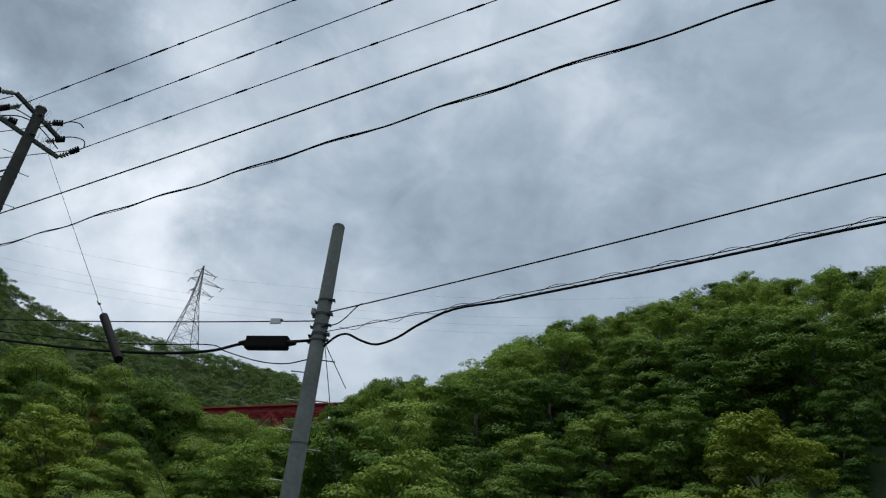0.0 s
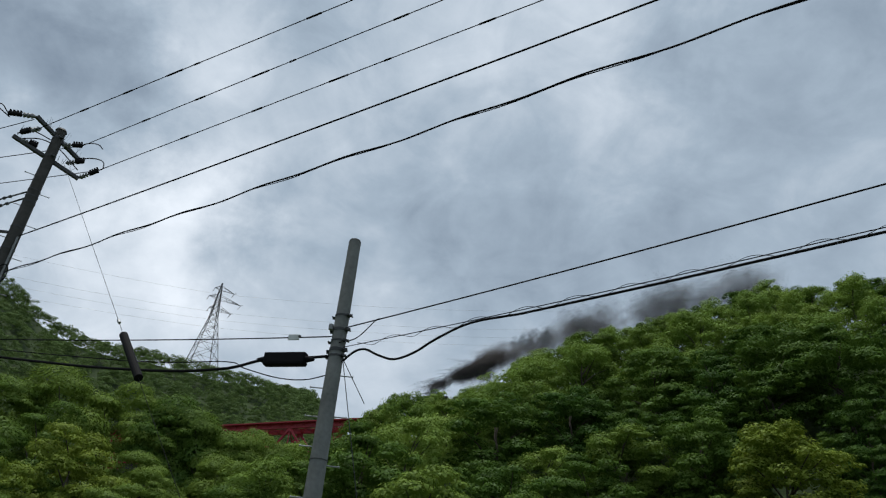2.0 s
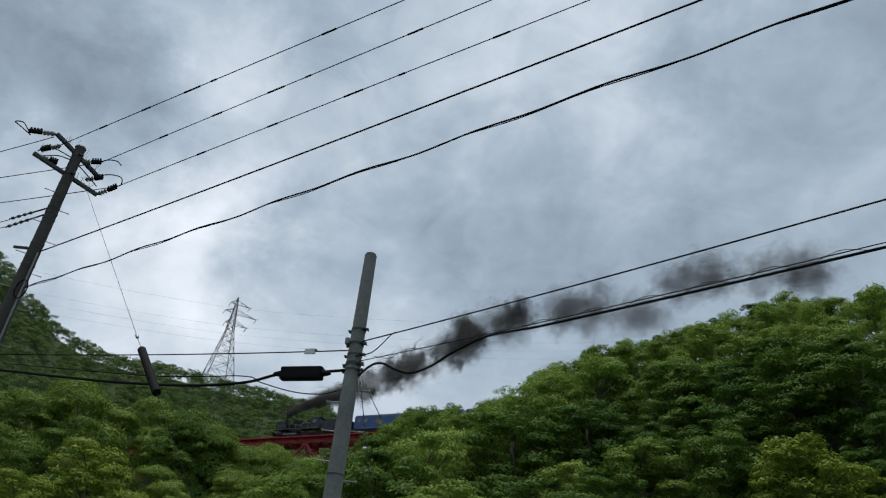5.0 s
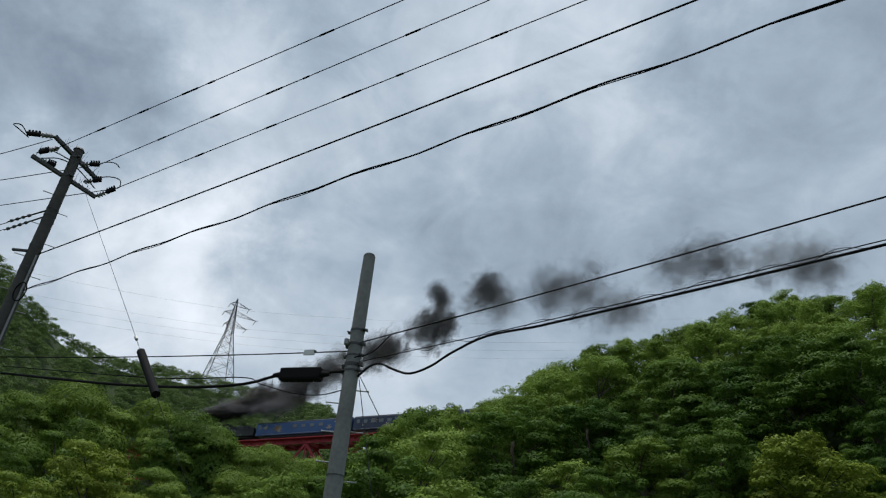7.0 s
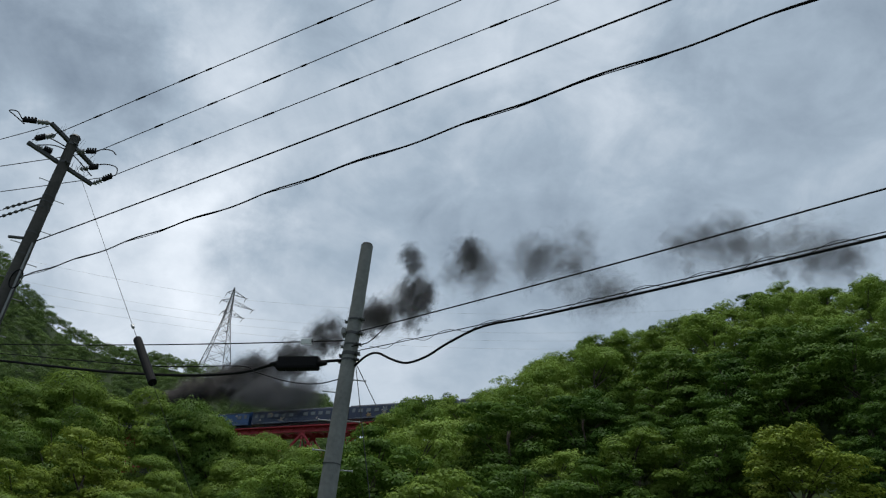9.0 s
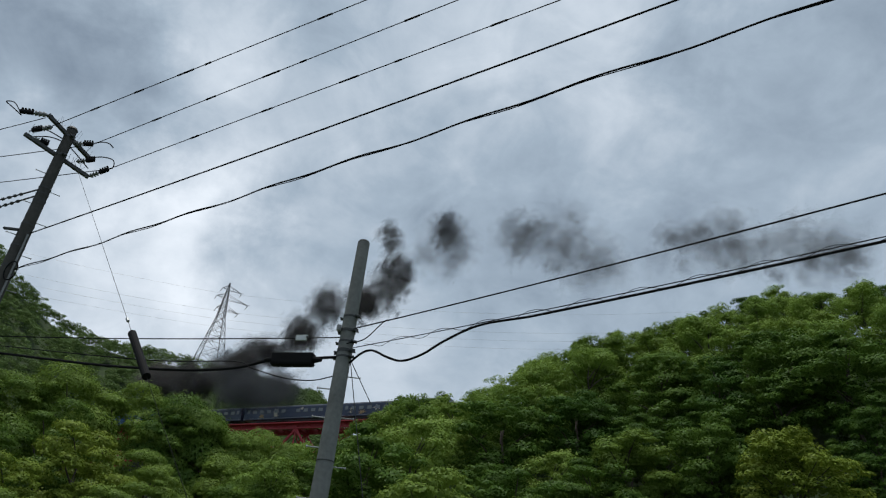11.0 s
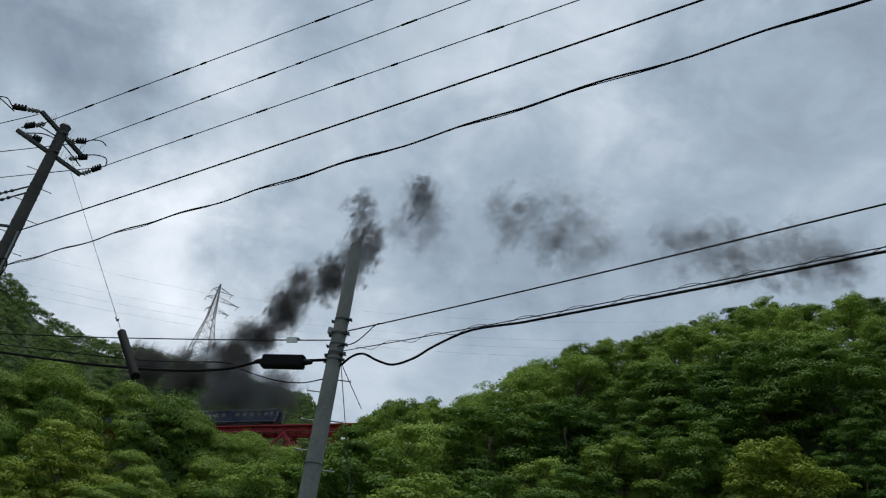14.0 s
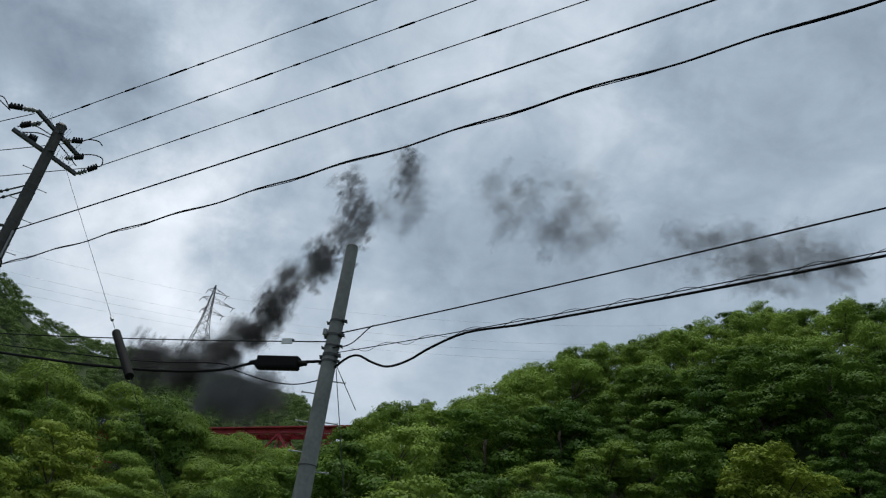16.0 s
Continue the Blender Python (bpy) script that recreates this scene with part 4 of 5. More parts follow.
def locomotive():
    L = thing("steam_locomotive", "black steam locomotive with smoke deflectors, domes and cab", "locomotive")
    part("boiler", rod(bmesh.new(), (-6.6, 0, 2.45), (0.9, 0, 2.45), 0.80, 0.76, 28), LOCO_BLACK, L)
    part("smokebox", rod(bmesh.new(), (-0.9, 0, 2.45), (1.15, 0, 2.45), 0.81, 0.81, 28), LOCO_BLACK, L)
    part("smokebox_door", rod(bmesh.new(), (1.15, 0, 2.45), (1.32, 0, 2.45), 0.66, 0.5, 24), LOCO_BLACK, L)
    bm = rod(bmesh.new(), (0, 0, 3.1), (0, 0, 3.85), 0.24, 0.22, 20)
    rod(bm, (0, 0, 3.85), (0, 0, 3.95), 0.27, 0.27, 20)
    part("chimney", bm, LOCO_BLACK, L)
    bm = box(bmesh.new(), (-2.9, 0, 3.42), (2.1, 0.84, 0.66), None, 0.25)
    part("dome", bm, LOCO_BLACK, L, "long black dome cover on the boiler")
    part("turret", box(bmesh.new(), (-5.3, 0, 3.35), (0.7, 0.5, 0.4), None, 0.12), LOCO_BLACK, L)
    for y in (-0.28, 0.28):
        part("safety_valve", rod(bmesh.new(), (-4.6, y, 3.2), (-4.6, y, 3.62), 0.07, seg=10), LOCO_GREY, L)
    for k in range(4):
        part("boiler_band", rod(bmesh.new(), (-1.5 - k * 1.35, 0, 2.45), (-1.44 - k * 1.35, 0, 2.45), 0.815, 0.815, 28), LOCO_GREY, L)
    for y in (-1.42, 1.42):
        bm = box(bmesh.new(), (-3.6, y * 0.82, 1.72), (9.4, 0.55, 0.06))
        part("running_board", bm, LOCO_BLACK, L)
        part("board_edge", box(bmesh.new(), (-3.6, y, 1.72), (9.4, 0.03, 0.11)), LOCO_GREY, L, "pale edge line of the running board")
        bm = box(bmesh.new(), (0.1, y * 0.93, 2.55), (2.3, 0.05, 1.3), None, 0.02)
        part("smoke_deflector", bm, LOCO_BLACK, L)
        part("hand_rail", rod(bmesh.new(), (-6.4, y * 0.63, 2.75), (0.6, y * 0.63, 2.75), 0.025), LOCO_GREY, L)
        part("cylinder", rod(bmesh.new(), (-0.4, y * 0.82, 0.95), (0.8, y * 0.82, 0.95), 0.36, 0.36, 18), LOCO_BLACK, L)
        part("connecting_rod", beam(bmesh.new(), (-0.5, y * 0.86, 0.85), (-3.7, y * 0.86, 0.8), 0.06, 0.14), LOCO_GREY, L)
        part("steam_pipe", rod(bmesh.new(), (0.2, y * 0.6, 2.2), (0.2, y * 0.82, 1.3), 0.13, seg=10), LOCO_BLACK, L)
        for x in (-1.95, -3.6, -5.25):
            wheel(L, x, y * 0.4, 0.76)
        wheel(L, 0.75, y * 0.4, 0.47)
        wheel(L, -7.2, y * 0.4, 0.43)
        part("air_tank", rod(bmesh.new(), (-4.6, y * 0.78, 1.42), (-2.2, y * 0.78, 1.42), 0.22, seg=14), LOCO_BLACK, L)
        part("cab_window", box(bmesh.new(), (-7.35, y * 1.005, 2.95), (0.75, 0.03, 0.6)), GLASS, L)
    part("air_pump", rod(bmesh.new(), (-1.4, -0.95, 1.7), (-1.4, -0.95, 2.7), 0.2, seg=12), LOCO_BLACK, L)
    part("frame", box(bmesh.new(), (-3.5, 0, 1.05), (9.8, 0.9, 0.5)), UNDERFRAME, L)
    bm = box(bmesh.new(), (-7.5, 0, 2.55), (1.9, 2.78, 1.9), None, 0.03)
    part("cab", bm, LOCO_BLACK, L)
    bm = box(bmesh.new(), (-7.65, 0, 3.58), (2.5, 2.9, 0.24), None, 0.11)
    part("cab_roof", bm, LOCO_BLACK, L)
    part("buffer_beam", box(bmesh.new(), (1.75, 0, 1.05), (0.14, 2.5, 0.45)), LOCO_BLACK, L)
    part("headlamp", rod(bmesh.new(), (1.2, 0, 3.32), (1.45, 0, 3.32), 0.2, seg=16), LOCO_GREY, L)
    return L


def tender():
    T = thing("tender", "black coal tender coupled behind the locomotive", "tender")
    part("tank", box(bmesh.new(), (0, 0, 1.85), (6.0, 2.75, 1.45), None, 0.05), LOCO_BLACK, T)
    part("coal_rim", box(bmesh.new(), (0.6, 0, 2.85), (4.6, 2.5, 0.6), None, 0.05), LOCO_BLACK, T)
    bm = bmesh.new()
    bmesh.ops.create_icosphere(bm, subdivisions=3, radius=1.0)
    for v in bm.verts:
        v.co += v.normal * 0.12 * noise.noise(v.co * 4)
        v.co = Vector((v.co.x * 2.0, v.co.y * 1.0, v.co.z * 0.5)) + Vector((0.6, 0, 3.1))
    part("coal", bm, UNDERFRAME, T, "heap of black coal")
    part("edge_line", box(bmesh.new(), (0, -1.385, 2.56), (5.9, 0.02, 0.05)), LOCO_GREY, T)
    part("frame", box(bmesh.new(), (0, 0, 0.98), (6.2, 1.9, 0.3)), UNDERFRAME, T)
    for x in (-2.4, -1.0, 1.0, 2.4):
        for y in (-0.57, 0.57):
            wheel(T, x, y, 0.43)
    for y in (-1.1, 1.1):
        for x in (-1.7, 1.7):
            part("bogie_frame", box(bmesh.new(), (x, y * 0.85, 0.5), (2.0, 0.12, 0.25)), UNDERFRAME, T)
    return T


def rounded_section(half, low, high, r):
    """Outline of a coach across the track: straight sides and an arched roof."""
    pts = [(-half, low), (-half, high - 0.75)]
    for k in range(1, 12):
        a = math.pi - math.pi * k / 12
        pts.append((half * math.copysign(abs(math.cos(a)) ** 0.55, math.cos(a)), high - 0.75 + 0.75 * math.sin(a) ** 0.8))
    return pts + [(half, high - 0.75), (half, low)]


def extrude(bm, outline, x0, x1):
    rows = [[bm.verts.new((x, y, z)) for y, z in outline] for x in (x0, x1)]
    n = len(outline)
    for k in range(n):
        bm.faces.new((rows[0][k], rows[0][(k + 1) % n], rows[1][(k + 1) % n], rows[1][k]))
    bm.faces.new(rows[0][::-1])
    bm.faces.new(rows[1])
    bmesh.ops.recalc_face_normals(bm, faces=bm.faces)
    return bm


def coach(paint, label, seed, lounge, last=False):
    rng = random.Random(seed)
    C = thing("railway_coach", label, "railway coach", "coaches of the train")
    h = 10.35
    body = rounded_section(1.42, 0.95, 3.62, 0.4)
    part("body", extrude(bmesh.new(), body, -h, h), paint, C)
    roof = [(y * 1.006, z + 0.02) for y, z in body if z > 3.05]
    part("roof", extrude(bmesh.new(), roof, -h + 0.05, h - 0.05), COACH_ROOF, C)
    part("skirt", box(bmesh.new(), (0, 0, 0.78), (15.0, 2.3, 0.5)), UNDERFRAME, C)
    for x in (-7.2, 7.2):
        for dx in (-1.05, 1.05):
            for y in (-0.55, 0.55):
                wheel(C, x + dx, y, 0.43)
        for y in (-1.0, 1.0):
            part("bogie_frame", box(bmesh.new(), (x, y, 0.52), (2.9, 0.14, 0.28)), UNDERFRAME, C)
    for side in (-1, 1):
        y = side * 1.435
        xs = [-8.2 + 1.62 * k for k in range(11)] if not lounge else [1.6, -0.3, -2.2, -4.1, -8.0]
        for x in xs:
            if not lounge and abs(x) < 1.0:
                continue
            f = part("window", box(bmesh.new(), (x, y, 2.42), (0.98, 0.03, 0.72), None, 0.01), DARK_STEEL, C)
            part("pane", box(bmesh.new(), (x, y + side * 0.01, 2.42), (0.86, 0.03, 0.60)), GLASS, f)
        for x in (-9.4, 9.4):
            d = part("door", box(bmesh.new(), (x, y, 2.05), (0.95, 0.03, 1.9), None, 0.01), paint, C)
            part("pane", box(bmesh.new(), (x, y + side * 0.015, 2.5), (0.6, 0.02, 0.7)), GLASS, d)
        part("waist_line", box(bmesh.new(), (0, y, 1.12), (2 * h - 0.2, 0.02, 0.05)), LOCO_GREY, C)
        # painted figures: pale star-like shapes
        for n in range(6 if lounge else 4):
            cx, cz, r = (rng.uniform(-8.5, 8.5), rng.uniform(1.5, 2.9), rng.uniform(0.3, 0.75))
            if lounge and n < 4:
                cx, cz, r = ((5.4, 2.15, 1.25), (5.0, 1.9, 0.7), (-5.9, 1.8, 0.85), (8.2, 2.3, 0.6))[n]
            elif n < 2:
                cx = (6.4 if n == 0 else 3.4) + rng.uniform(-0.4, 0.4)
                r = 0.85
            bm = bmesh.new()
            k = rng.choice((5, 6, 8))
            ring = []
            for j in range(2 * k):
                q = r * (rng.uniform(0.6, 1.0) if j % 2 == 0 else rng.uniform(0.15, 0.4))
                ring.append(bm.verts.new((cx + q * 1.2 * math.cos(j * math.pi / k), y + side * (0.012 + 0.006 * n), min(max(cz + q * math.sin(j * math.pi / k), 1.2), 3.0))))
            c = bm.verts.new((cx, y + side * (0.016 + 0.006 * n), cz))
            for j in range(2 * k):
                bm.faces.new((ring[j], ring[(j + 1) % (2 * k)], c))
            bmesh.ops.solidify(bm, geom=bm.faces[:], thickness=0.006)
            part("painted_figure", bm, DECOR if n != 0 else DECOR_BROWN, C, "pale painted figure on the side")
    for x in (-5, 0, 5):
        part("roof_vent", box(bmesh.new(), (x, 0, 3.66), (1.6, 1.0, 0.16), None, 0.05), COACH_ROOF, C)
    for x in (-h - 0.18, h + 0.18):
        part("gangway", box(bmesh.new(), (x, 0, 2.0), (0.36, 0.95, 2.0), None, 0.04), UNDERFRAME, C)
    if last:
        part("end_window", box(bmesh.new(), (-h - 0.01, -0.9, 2.6), (0.03, 0.6, 0.8)), GLASS, C)
        part("end_window", box(bmesh.new(), (-h - 0.01, 0.9, 2.6), (0.03, 0.6, 0.8)), GLASS, C)
        part("tail_lamp", box(bmesh.new(), (-h - 0.02, -1.0, 1.5), (0.05, 0.2, 0.15)), DECOR_BROWN, C)
    return C


TRAIN = [  # thing, distance of its origin behind the chimney
    (locomotive(), 0.0),
    (tender(), 12.3),
    (coach(BLUE_COACH, "blue railway coach with pale painted figures and few windows", 1, True), 26.3),
    (coach(NAVY_COACH, "dark blue railway coach with pale painted figures", 2, False), 47.7),
    (coach(NAVY_COACH, "dark blue railway coach with a row of windows", 3, False), 69.1),
    (coach(NAVY_COACH, "navy railway coach at the train's end with windows", 4, False, True), 90.5),
]
TRAIN_Z = 0.30


# ---- smoke ----
def smoke_wisp_mesh(seed, width, height, material):
    """A ragged, bulging shred of smoke, spread in its own xz plane."""
    rng = random.Random(seed)
    n = 6
    verts, uvs = [], []
    for i in range(n + 1):
        for j in range(n + 1):
            u, v = 2 * i / n - 1, 2 * j / n - 1
            k = 1 - 0.3 * u * u * v * v
            bulge = 0.22 * width * (1 - 0.5 * (u * u + v * v)) + 0.12 * width * noise.noise((u * 1.3 + seed, v * 1.3, seed * 0.7))
            verts.append((u * width * k, bulge, v * height * k))
            uvs.append((u * k, v * k))
    faces = [(i * (n + 1) + j, (i + 1) * (n + 1) + j, (i + 1) * (n + 1) + j + 1, i * (n + 1) + j + 1) for i in range(n) for j in range(n)]
    faces = [f for f in faces if sum(Vector(uvs[i]).length for i in f) < 4.0]
    me = bpy.data.meshes.new("wisp")
    me.from_pydata(verts, [], faces)
    layer = me.uv_layers.new(name="shred")
    layer.data.foreach_set("uv", np.array([uvs[i] for f in faces for i in f]).ravel())
    me.materials.append(material)
    me.shade_smooth()
    return me


SIZES = {"tuft": (1.6, 1.4), "billow": (2.8, 2.5), "sheet": (5.0, 4.6), "thin_sheet": (6.6, 6.0), "grey_sheet": (5.6, 4.6)}
SMOKES = {"tuft": DENSE_SMOKE, "billow": BILLOW_SMOKE, "sheet": SMOKE, "thin_sheet": THIN_SMOKE, "grey_sheet": GREY_SMOKE}
WISPS = {kind: [smoke_wisp_mesh(50 + 10 * n + k, *SIZES[kind], SMOKES[kind]) for k in range(6)] for n, kind in enumerate(SIZES)}
BODY = {
    "dense": (("tuft", 34), ("billow", 56), ("sheet", 14)),
    "thick": (("tuft", 30), ("billow", 84), ("sheet", 30)),
    "tip": (("tuft", 9), ("billow", 26)),
    "mid": (("tuft", 14), ("billow", 40), ("sheet", 14)),
    "puff": (("tuft", 10), ("billow", 18), ("sheet", 8)),
    "veil": (("billow", 12), ("sheet", 12), ("thin_sheet", 12)),
    "haze": (("billow", 11), ("sheet", 9), ("thin_sheet", 12)),
    "thin": (("sheet", 4), ("thin_sheet", 9)),
    "grey": (("grey_sheet", 36),),
}
CLOUDS, CHAIN = [], []
MADE_SMOKE = []


def chimney_at(t):
    return 38.0 + SPEED * (t - 7.0)


def cloud(seed, first, last, body, stages, chain=True):
    """Smoke blown out between two places of the track; its stages are (time, along, height, half width, half height)."""
    middle = 0.5 * (first + last)
    leave = 7 + (middle - 38.0) / SPEED
    if stages[0][0] > leave + 1.7:
        stages = ((leave + 1.2, middle + 1.5, 8.2, 0.5 * (last - first) + 0.4, 1.7),) + stages
    CLOUDS.append((seed, first, last, body, stages))
    if chain:
        CHAIN.append((middle, stages))


def state(stages, t):
    return [float(np.interp(t, [q[0] for q in stages], [q[c] for q in stages])) for c in (1, 2, 3, 4)]


def ribbon(s0, t):
    """Where the unbroken plume holds the smoke that left the chimney at s0: along, height, half width, half height."""
    rows = sorted((m, state(st, t)) for m, st in CHAIN)
    return [float(np.interp(s0, [m for m, _ in rows], [v[c] for _, v in rows])) for c in range(4)]


def smoke_cloud(seed, first, last, body, stages):
    rng = random.Random(seed)
    names = {"dense": "thick black coal smoke billowing over the bridge", "thick": "black coal smoke rolling low over the coaches", "puff": "small dark puff of coal smoke adrift", "tip": "dark curl on top of the smoke column", "mid": "dark grey coal smoke drifting over the railway",
             "veil": "wide grey veil of drifting coal smoke", "haze": "loose grey haze of coal smoke above the ridge", "thin": "faint haze of coal smoke in the sky", "grey": "grey smoke sinking round the coaches"}
    puff = thing("smoke_puff", names[body], "smoke", "smoke of the locomotive")
    base = on_track(0.5 * (first + last), 0)
    puff.matrix_basis = Matrix.Translation(base)
    times = [q[0] for q in stages]
    heading = math.atan2(ALONG.y, ALONG.x)
    in_chain = any(st is stages for _, st in CHAIN)
    apart = {"dense": 0.55, "thick": 0.55, "mid": 0.45, "veil": 0.35, "haze": 0.12}.get(body, 0.85)
    loose = {"veil": 0.35, "haze": 0.55}.get(body, 0.16)
    parts = []
    for kind, count in BODY[body]:
        wide, tall = SIZES[kind]
        turn0 = rng.uniform(0, 6.28)
        for k in range(count):
            u = (k + rng.uniform(0.1, 0.9)) / count
            s0 = first + (last - first) * u
            te = 7 + (s0 - 38.0) / SPEED
            # its place within the cloud: in a row at first, spread evenly through it with age
            young = Vector((rng.uniform(-loose, loose), rng.uniform(-0.85, 0.85)))
            b, r = turn0 + k * 2.39996, math.sqrt((k + 0.5) / count)
            old = Vector((r * math.cos(b) + rng.uniform(-0.1, 0.1), r * math.sin(b) + rng.uniform(-0.1, 0.1)))
            depth = rng.uniform(-1.6, 1.6)

            def place(t):
                a = max(t - te, 0)
                s, h, W, H = state(stages, t)
                rs, rh, rw, rH = ribbon(s0, t) if in_chain else (s + (2 * u - 1) * W, h, W, H)
                cone = min(1.0, 0.2 + a / 2.2)
                mix = min(max((a - 1.5) / 5, 0), 1) * apart
                along = (rs + young.x * rw) * (1 - mix) + (s + old.x * max(W - 0.4 * wide, 0.5 * W)) * mix
                high = (rh + young.y * max(rH - 0.35 * tall, 0.35 * rH) * cone) * (1 - mix) + (h + old.y * max(H - 0.4 * tall, 0.4 * H)) * mix
                goal = on_track(along, high, depth * min(a, 2))
                return on_track(s0, 4.5).lerp(goal, 1 - math.exp(-a / 0.55))

            flat = Euler((radians(60 if kind == "billow" else 84), radians(rng.uniform(-8, 8)), heading)).to_quaternion() @ Euler((0, radians(15), 0)).to_quaternion()
            spin = rng.uniform(-80, 80)
            lean, yaw = rng.uniform(-20, 20), rng.uniform(-22, 22)
            ob = tagged(new("wisp", rng.choice(WISPS[kind])), kind="stuff")
            ob.parent = puff
            rows = []
            if te > 0.15:
                hide = on_track(s0, -13.0)
                rows += [(0.0, hide, 0)] + ([(te - 0.12, hide, 0)] if te > 0.3 else [])
                rows.append((te, on_track(s0, 3.2), 0))
                ticks = [te + d for d in (0.2, 0.5, 0.9, 1.4, 2.0, 3.0)]
            else:
                ticks = [0.0, 0.7, 1.5]
            e = ticks[-1]
            ticks += [q for q in times if q > e + 0.4] + [q for q in (5.2, 7.5, 10.2, 12.5, 14.8) if q > e + 0.4 and min(abs(q - z) for z in times) > 0.4]
            for t in sorted(ticks + [16.0] if max(ticks) < 15.9 else ticks):
                if t <= 16:
                    rows.append((t, place(t), max(t - te, 0)))
            wr = []
            for t, p, a in rows:
                face = Euler((radians(lean), radians(spin + (2.5 if spin > 0 else -2.5) * a), heading + radians(yaw))).to_quaternion()
                turned = face if kind == "tuft" else flat.slerp(face, min(a / (1.3 if kind == "billow" else 3.6), 1) ** 0.8)
                wr.append((t, Matrix.Translation(p - base) @ turned.to_matrix().to_4x4()))
            parts.append((ob, wr))
    MADE_SMOKE.append(parts)


cloud(1, -30, -21, "dense", ((1.5, -26.5, 8.4, 5.2, 1.6), (2.5, -25.5, 11.6, 5.8, 2.6), (4, -22.2, 13.8, 6.8, 3.6), (6.5, -14.6, 19.0, 7.0, 4.6), (8.5, -10.2, 22.8, 6.2, 6.4), (11.5, -4.0, 29.7, 6.0, 8.0), (13.5, 0.7, 35.7, 6.8, 8.9), (16, 3.8, 44.3, 7.1, 10.4)))
cloud(2, -28, -23, "tip", ((4, -21.9, 15.9, 2.2, 1.5), (6.5, -15.0, 24.9, 1.9, 2.7), (8.5, -8.8, 31.8, 2.2, 3.7), (11.5, -1.5, 40.4, 2.9, 4.3), (13.5, 3.0, 46.8, 4.2, 4.9), (16, 7.2, 55.6, 5.0, 5.2)), chain=False)
cloud(3, -41, -31, "puff", ((2.5, -34.4, 14.8, 5.0, 2.5), (4, -31.5, 18.0, 5.2, 2.7), (6.5, -24.0, 25.5, 4.6, 2.3), (8.5, -20.9, 31.0, 3.4, 3.2), (11.5, -14.1, 40.3, 4.2, 3.9), (13.5, -10.7, 46.9, 4.6, 5.3), (16, -6.4, 56.7, 4.4, 7.8)))
cloud(4, -36, -28, "thin", ((2.5, -29.4, 14.2, 4.0, 2.7), (4, -27.7, 16.9, 4.1, 2.8), (6.5, -25.1, 22.4, 6.3, 4.7), (8.5, -22.0, 27.2, 6.6, 6.1), (11.5, -14.4, 34.7, 7.2, 8.1), (16, -7.0, 47.0, 7.1, 10.7)), chain=False)
cloud(5, -52, -42, "veil", ((1.5, -44.5, 11.5, 3.6, 2.0), (2.5, -43.1, 15.3, 4.2, 2.6), (4, -40.7, 17.9, 5.6, 4.1), (6.5, -38.6, 22.3, 4.8, 6.8), (8.5, -36.0, 26.9, 5.3, 7.7), (11.5, -34.0, 34.4, 6.5, 8.9), (13.5, -34.2, 37.4, 7.7, 12.0), (16, -34.9, 42.1, 9.2, 16.1)))
cloud(6, -58, -50, "thin", ((2.5, -53.0, 9.5, 4.0, 1.5), (4, -51.8, 17.0, 4.6, 2.9), (6.5, -48.0, 18.4, 5.4, 3.3), (8.5, -45.7, 19.5, 6.9, 4.2), (11.5, -44.2, 28.2, 7.2, 8.2), (16, -45.1, 37.4, 7.5, 13.0)), chain=False)
cloud(7, -64, -55, "haze", ((1.5, -57.0, 14.5, 4.3, 2.0), (2.5, -56.9, 17.6, 4.3, 2.6), (4, -60.0, 21.6, 4.2, 3.6), (6.5, -60.3, 25.6, 5.0, 3.7), (8.5, -65.0, 27.0, 6.0, 5.6), (11.5, -65.3, 27.5, 7.2, 7.1), (13.5, -66.0, 27.3, 7.6, 7.4), (16, -70.3, 26.7, 8.0, 7.4)))
cloud(8, -82, -66, "haze", ((1.5, -69.5, 16.0, 4.7, 2.0), (2.5, -70.1, 19.0, 4.7, 2.5), (4, -74.8, 21.6, 4.1, 3.9), (6.5, -76.3, 22.7, 5.2, 4.1), (8.5, -79.1, 22.7, 7.0, 4.6), (11.5, -80.5, 24.0, 8.5, 5.6), (16, -81.5, 24.9, 9.0, 6.2)))
cloud(9, -20, -9, "dense", ((2.5, -14.4, 8.2, 5.4, 1.7), (4, -10.6, 10.3, 6.8, 2.8), (6.5, -2.9, 15.0, 6.2, 3.0), (8.5, -2.0, 20.6, 5.4, 3.4), (11.5, 1.4, 24.7, 4.6, 4.3), (13.5, 6.8, 29.8, 4.0, 6.3), (16, 10.1, 35.5, 4.1, 7.0)))
cloud(10, -8, 2, "mid", ((4.2, -1.0, 7.2, 5.6, 1.7), (6.5, 6.5, 12.4, 5.8, 3.0), (8.5, 9.6, 16.8, 5.6, 4.4), (11.5, 9.6, 25.5, 4.5, 6.2), (13.5, 14.2, 28.6, 3.9, 7.0), (16, 17.0, 29.9, 3.7, 7.9)))
cloud(11, 3, 13, "dense", ((6.5, 13.6, 9.7, 5.5, 3.0), (8.5, 16.9, 12.6, 6.1, 3.9), (11.5, 13.9, 19.0, 5.9, 4.6), (13.5, 17.1, 23.7, 5.8, 5.1), (16, 19.7, 24.5, 5.0, 6.5)))
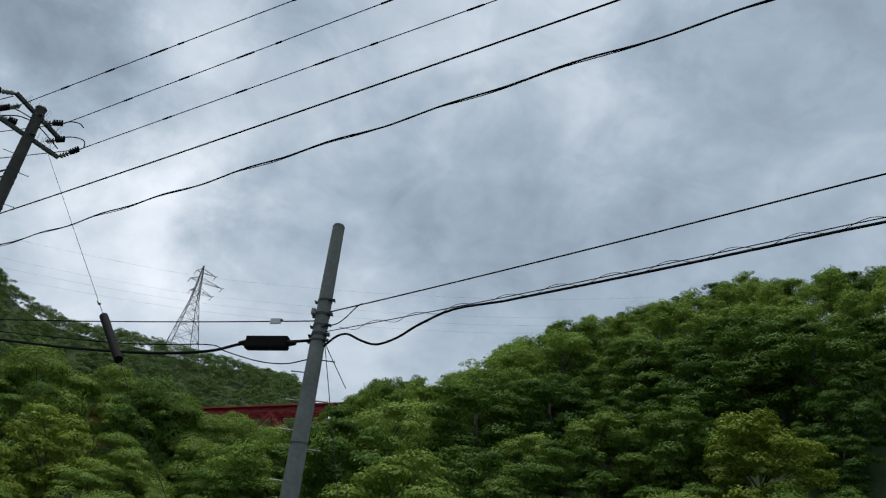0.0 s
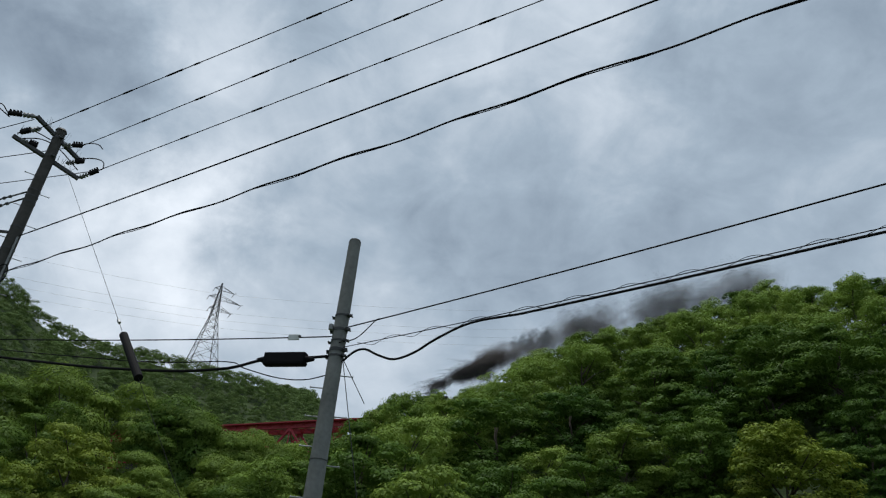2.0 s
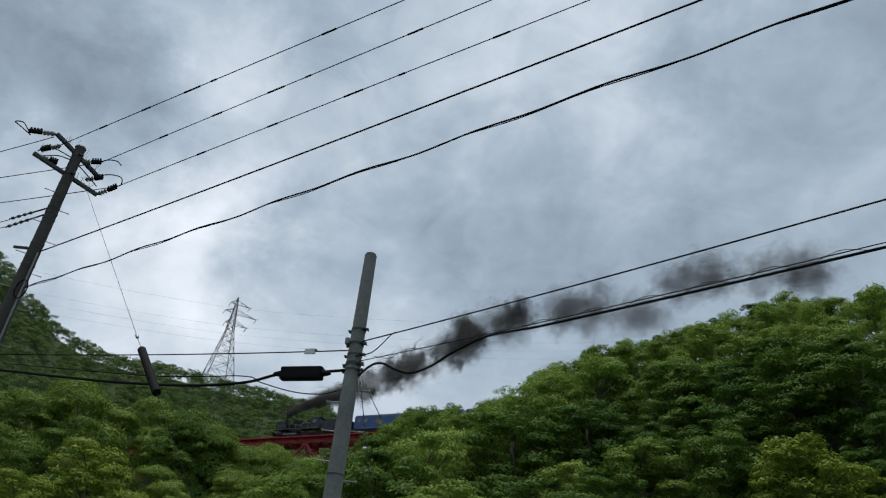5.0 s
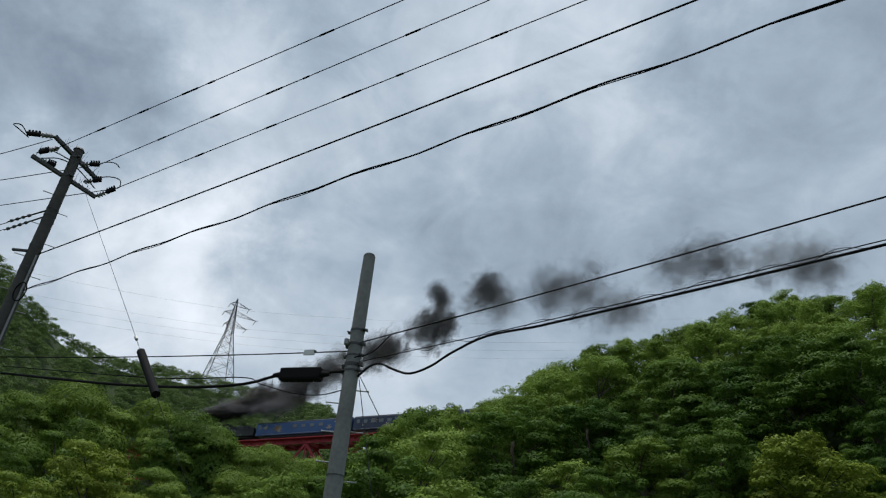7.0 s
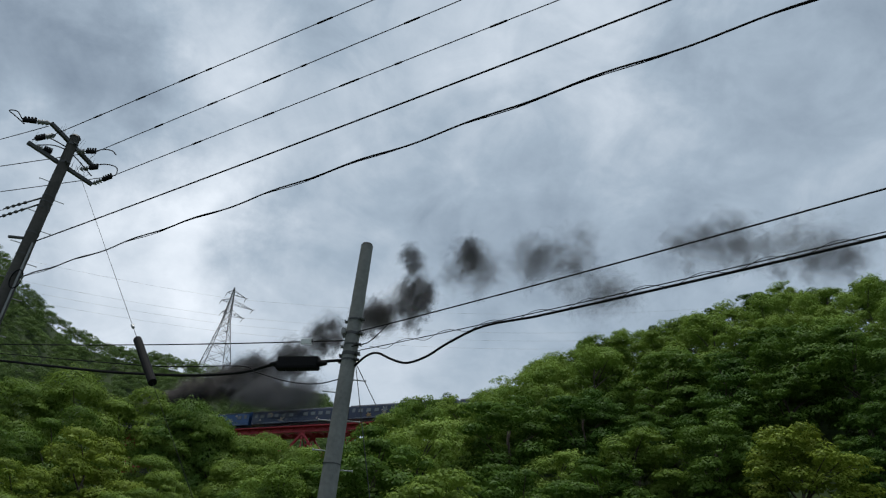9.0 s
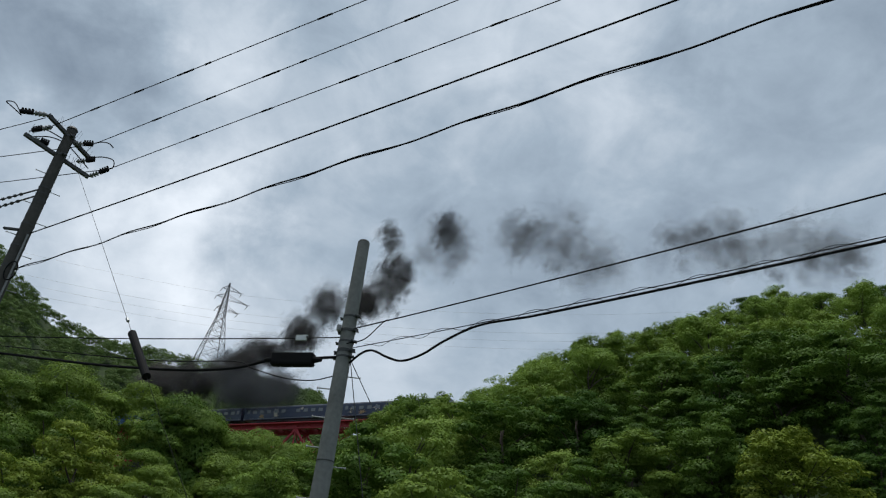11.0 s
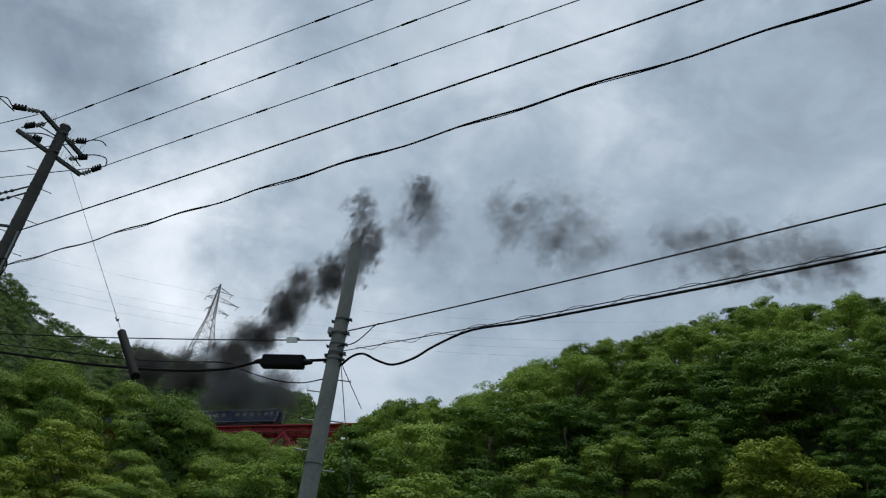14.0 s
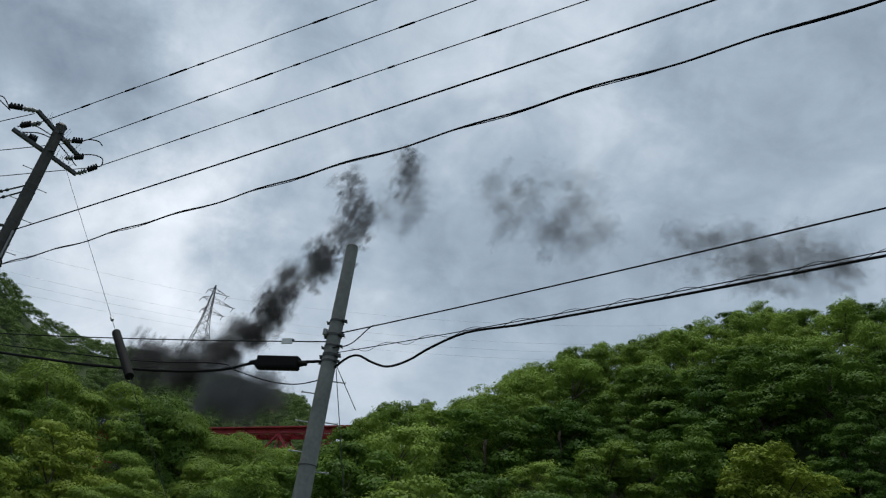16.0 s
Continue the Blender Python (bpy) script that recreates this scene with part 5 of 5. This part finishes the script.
cloud(12, 14, 25, "dense", ((6.5, 22.5, 8.3, 5.9, 2.4), (8.5, 24.9, 11.8, 6.4, 3.7), (11.5, 21.9, 15.7, 7.4, 4.1), (13.5, 22.5, 18.5, 7.4, 4.1), (16, 23.9, 20.0, 6.7, 4.5)))
cloud(13, 26, 37, "thick", ((7, 30.9, 6.8, 5.7, 1.9), (8.5, 30.8, 10.1, 6.6, 3.2), (11.5, 27.2, 12.5, 7.8, 4.7), (13.5, 27.1, 13.8, 8.9, 5.4), (16, 29.5, 15.4, 9.3, 5.4)))
cloud(14, 20, 31, "grey", ((7, 22, 7.0, 5.0, 2.4), (8.5, 14.5, 6.4, 6.4, 3.9), (11.5, 18.0, 7.2, 9.8, 5.5), (13.5, 16.6, 6.6, 10.8, 6.1), (16, 19.0, 6.8, 11.5, 6.6)), chain=False)
cloud(15, 28, 38, "grey", ((8.5, 21.8, 7.7, 6.7, 3.1), (11.5, 25.8, 7.9, 6.8, 5.1), (13.5, 25.4, 8.2, 8.1, 5.8), (16, 24.8, 7.4, 9.3, 6.0)), chain=False)
cloud(16, 38, 48, "thick", ((8.5, 39.2, 9.1, 7.2, 2.2), (11.5, 38.0, 10.3, 8.2, 4.0), (13.5, 37.9, 11.6, 8.2, 5.4), (16, 38.1, 13.3, 8.2, 5.8)))
cloud(17, 49, 62, "thick", ((9.2, 49.5, 8.0, 7.0, 2.3), (11.5, 47.8, 12.1, 7.5, 3.9), (13.5, 50.0, 14.2, 7.6, 5.1), (16, 48.9, 15.7, 7.5, 8.3)))
for one in CLOUDS:
    smoke_cloud(*one)


def motions():
    heading = math.degrees(math.atan2(ALONG.y, ALONG.x))
    for ob, back in TRAIN:
        rows = []
        for t in (0.0, 4.0, 8.0, 12.0, 16.0):
            p = on_track(chimney_at(t) - back, TRAIN_Z)
            rows.append((t, pose(p.x, p.y, p.z, 0, 0, heading)))
        walk(ob, rows)
    for parts in MADE_SMOKE:
        for ob, wr in parts:
            walk(ob, wr)


motions()
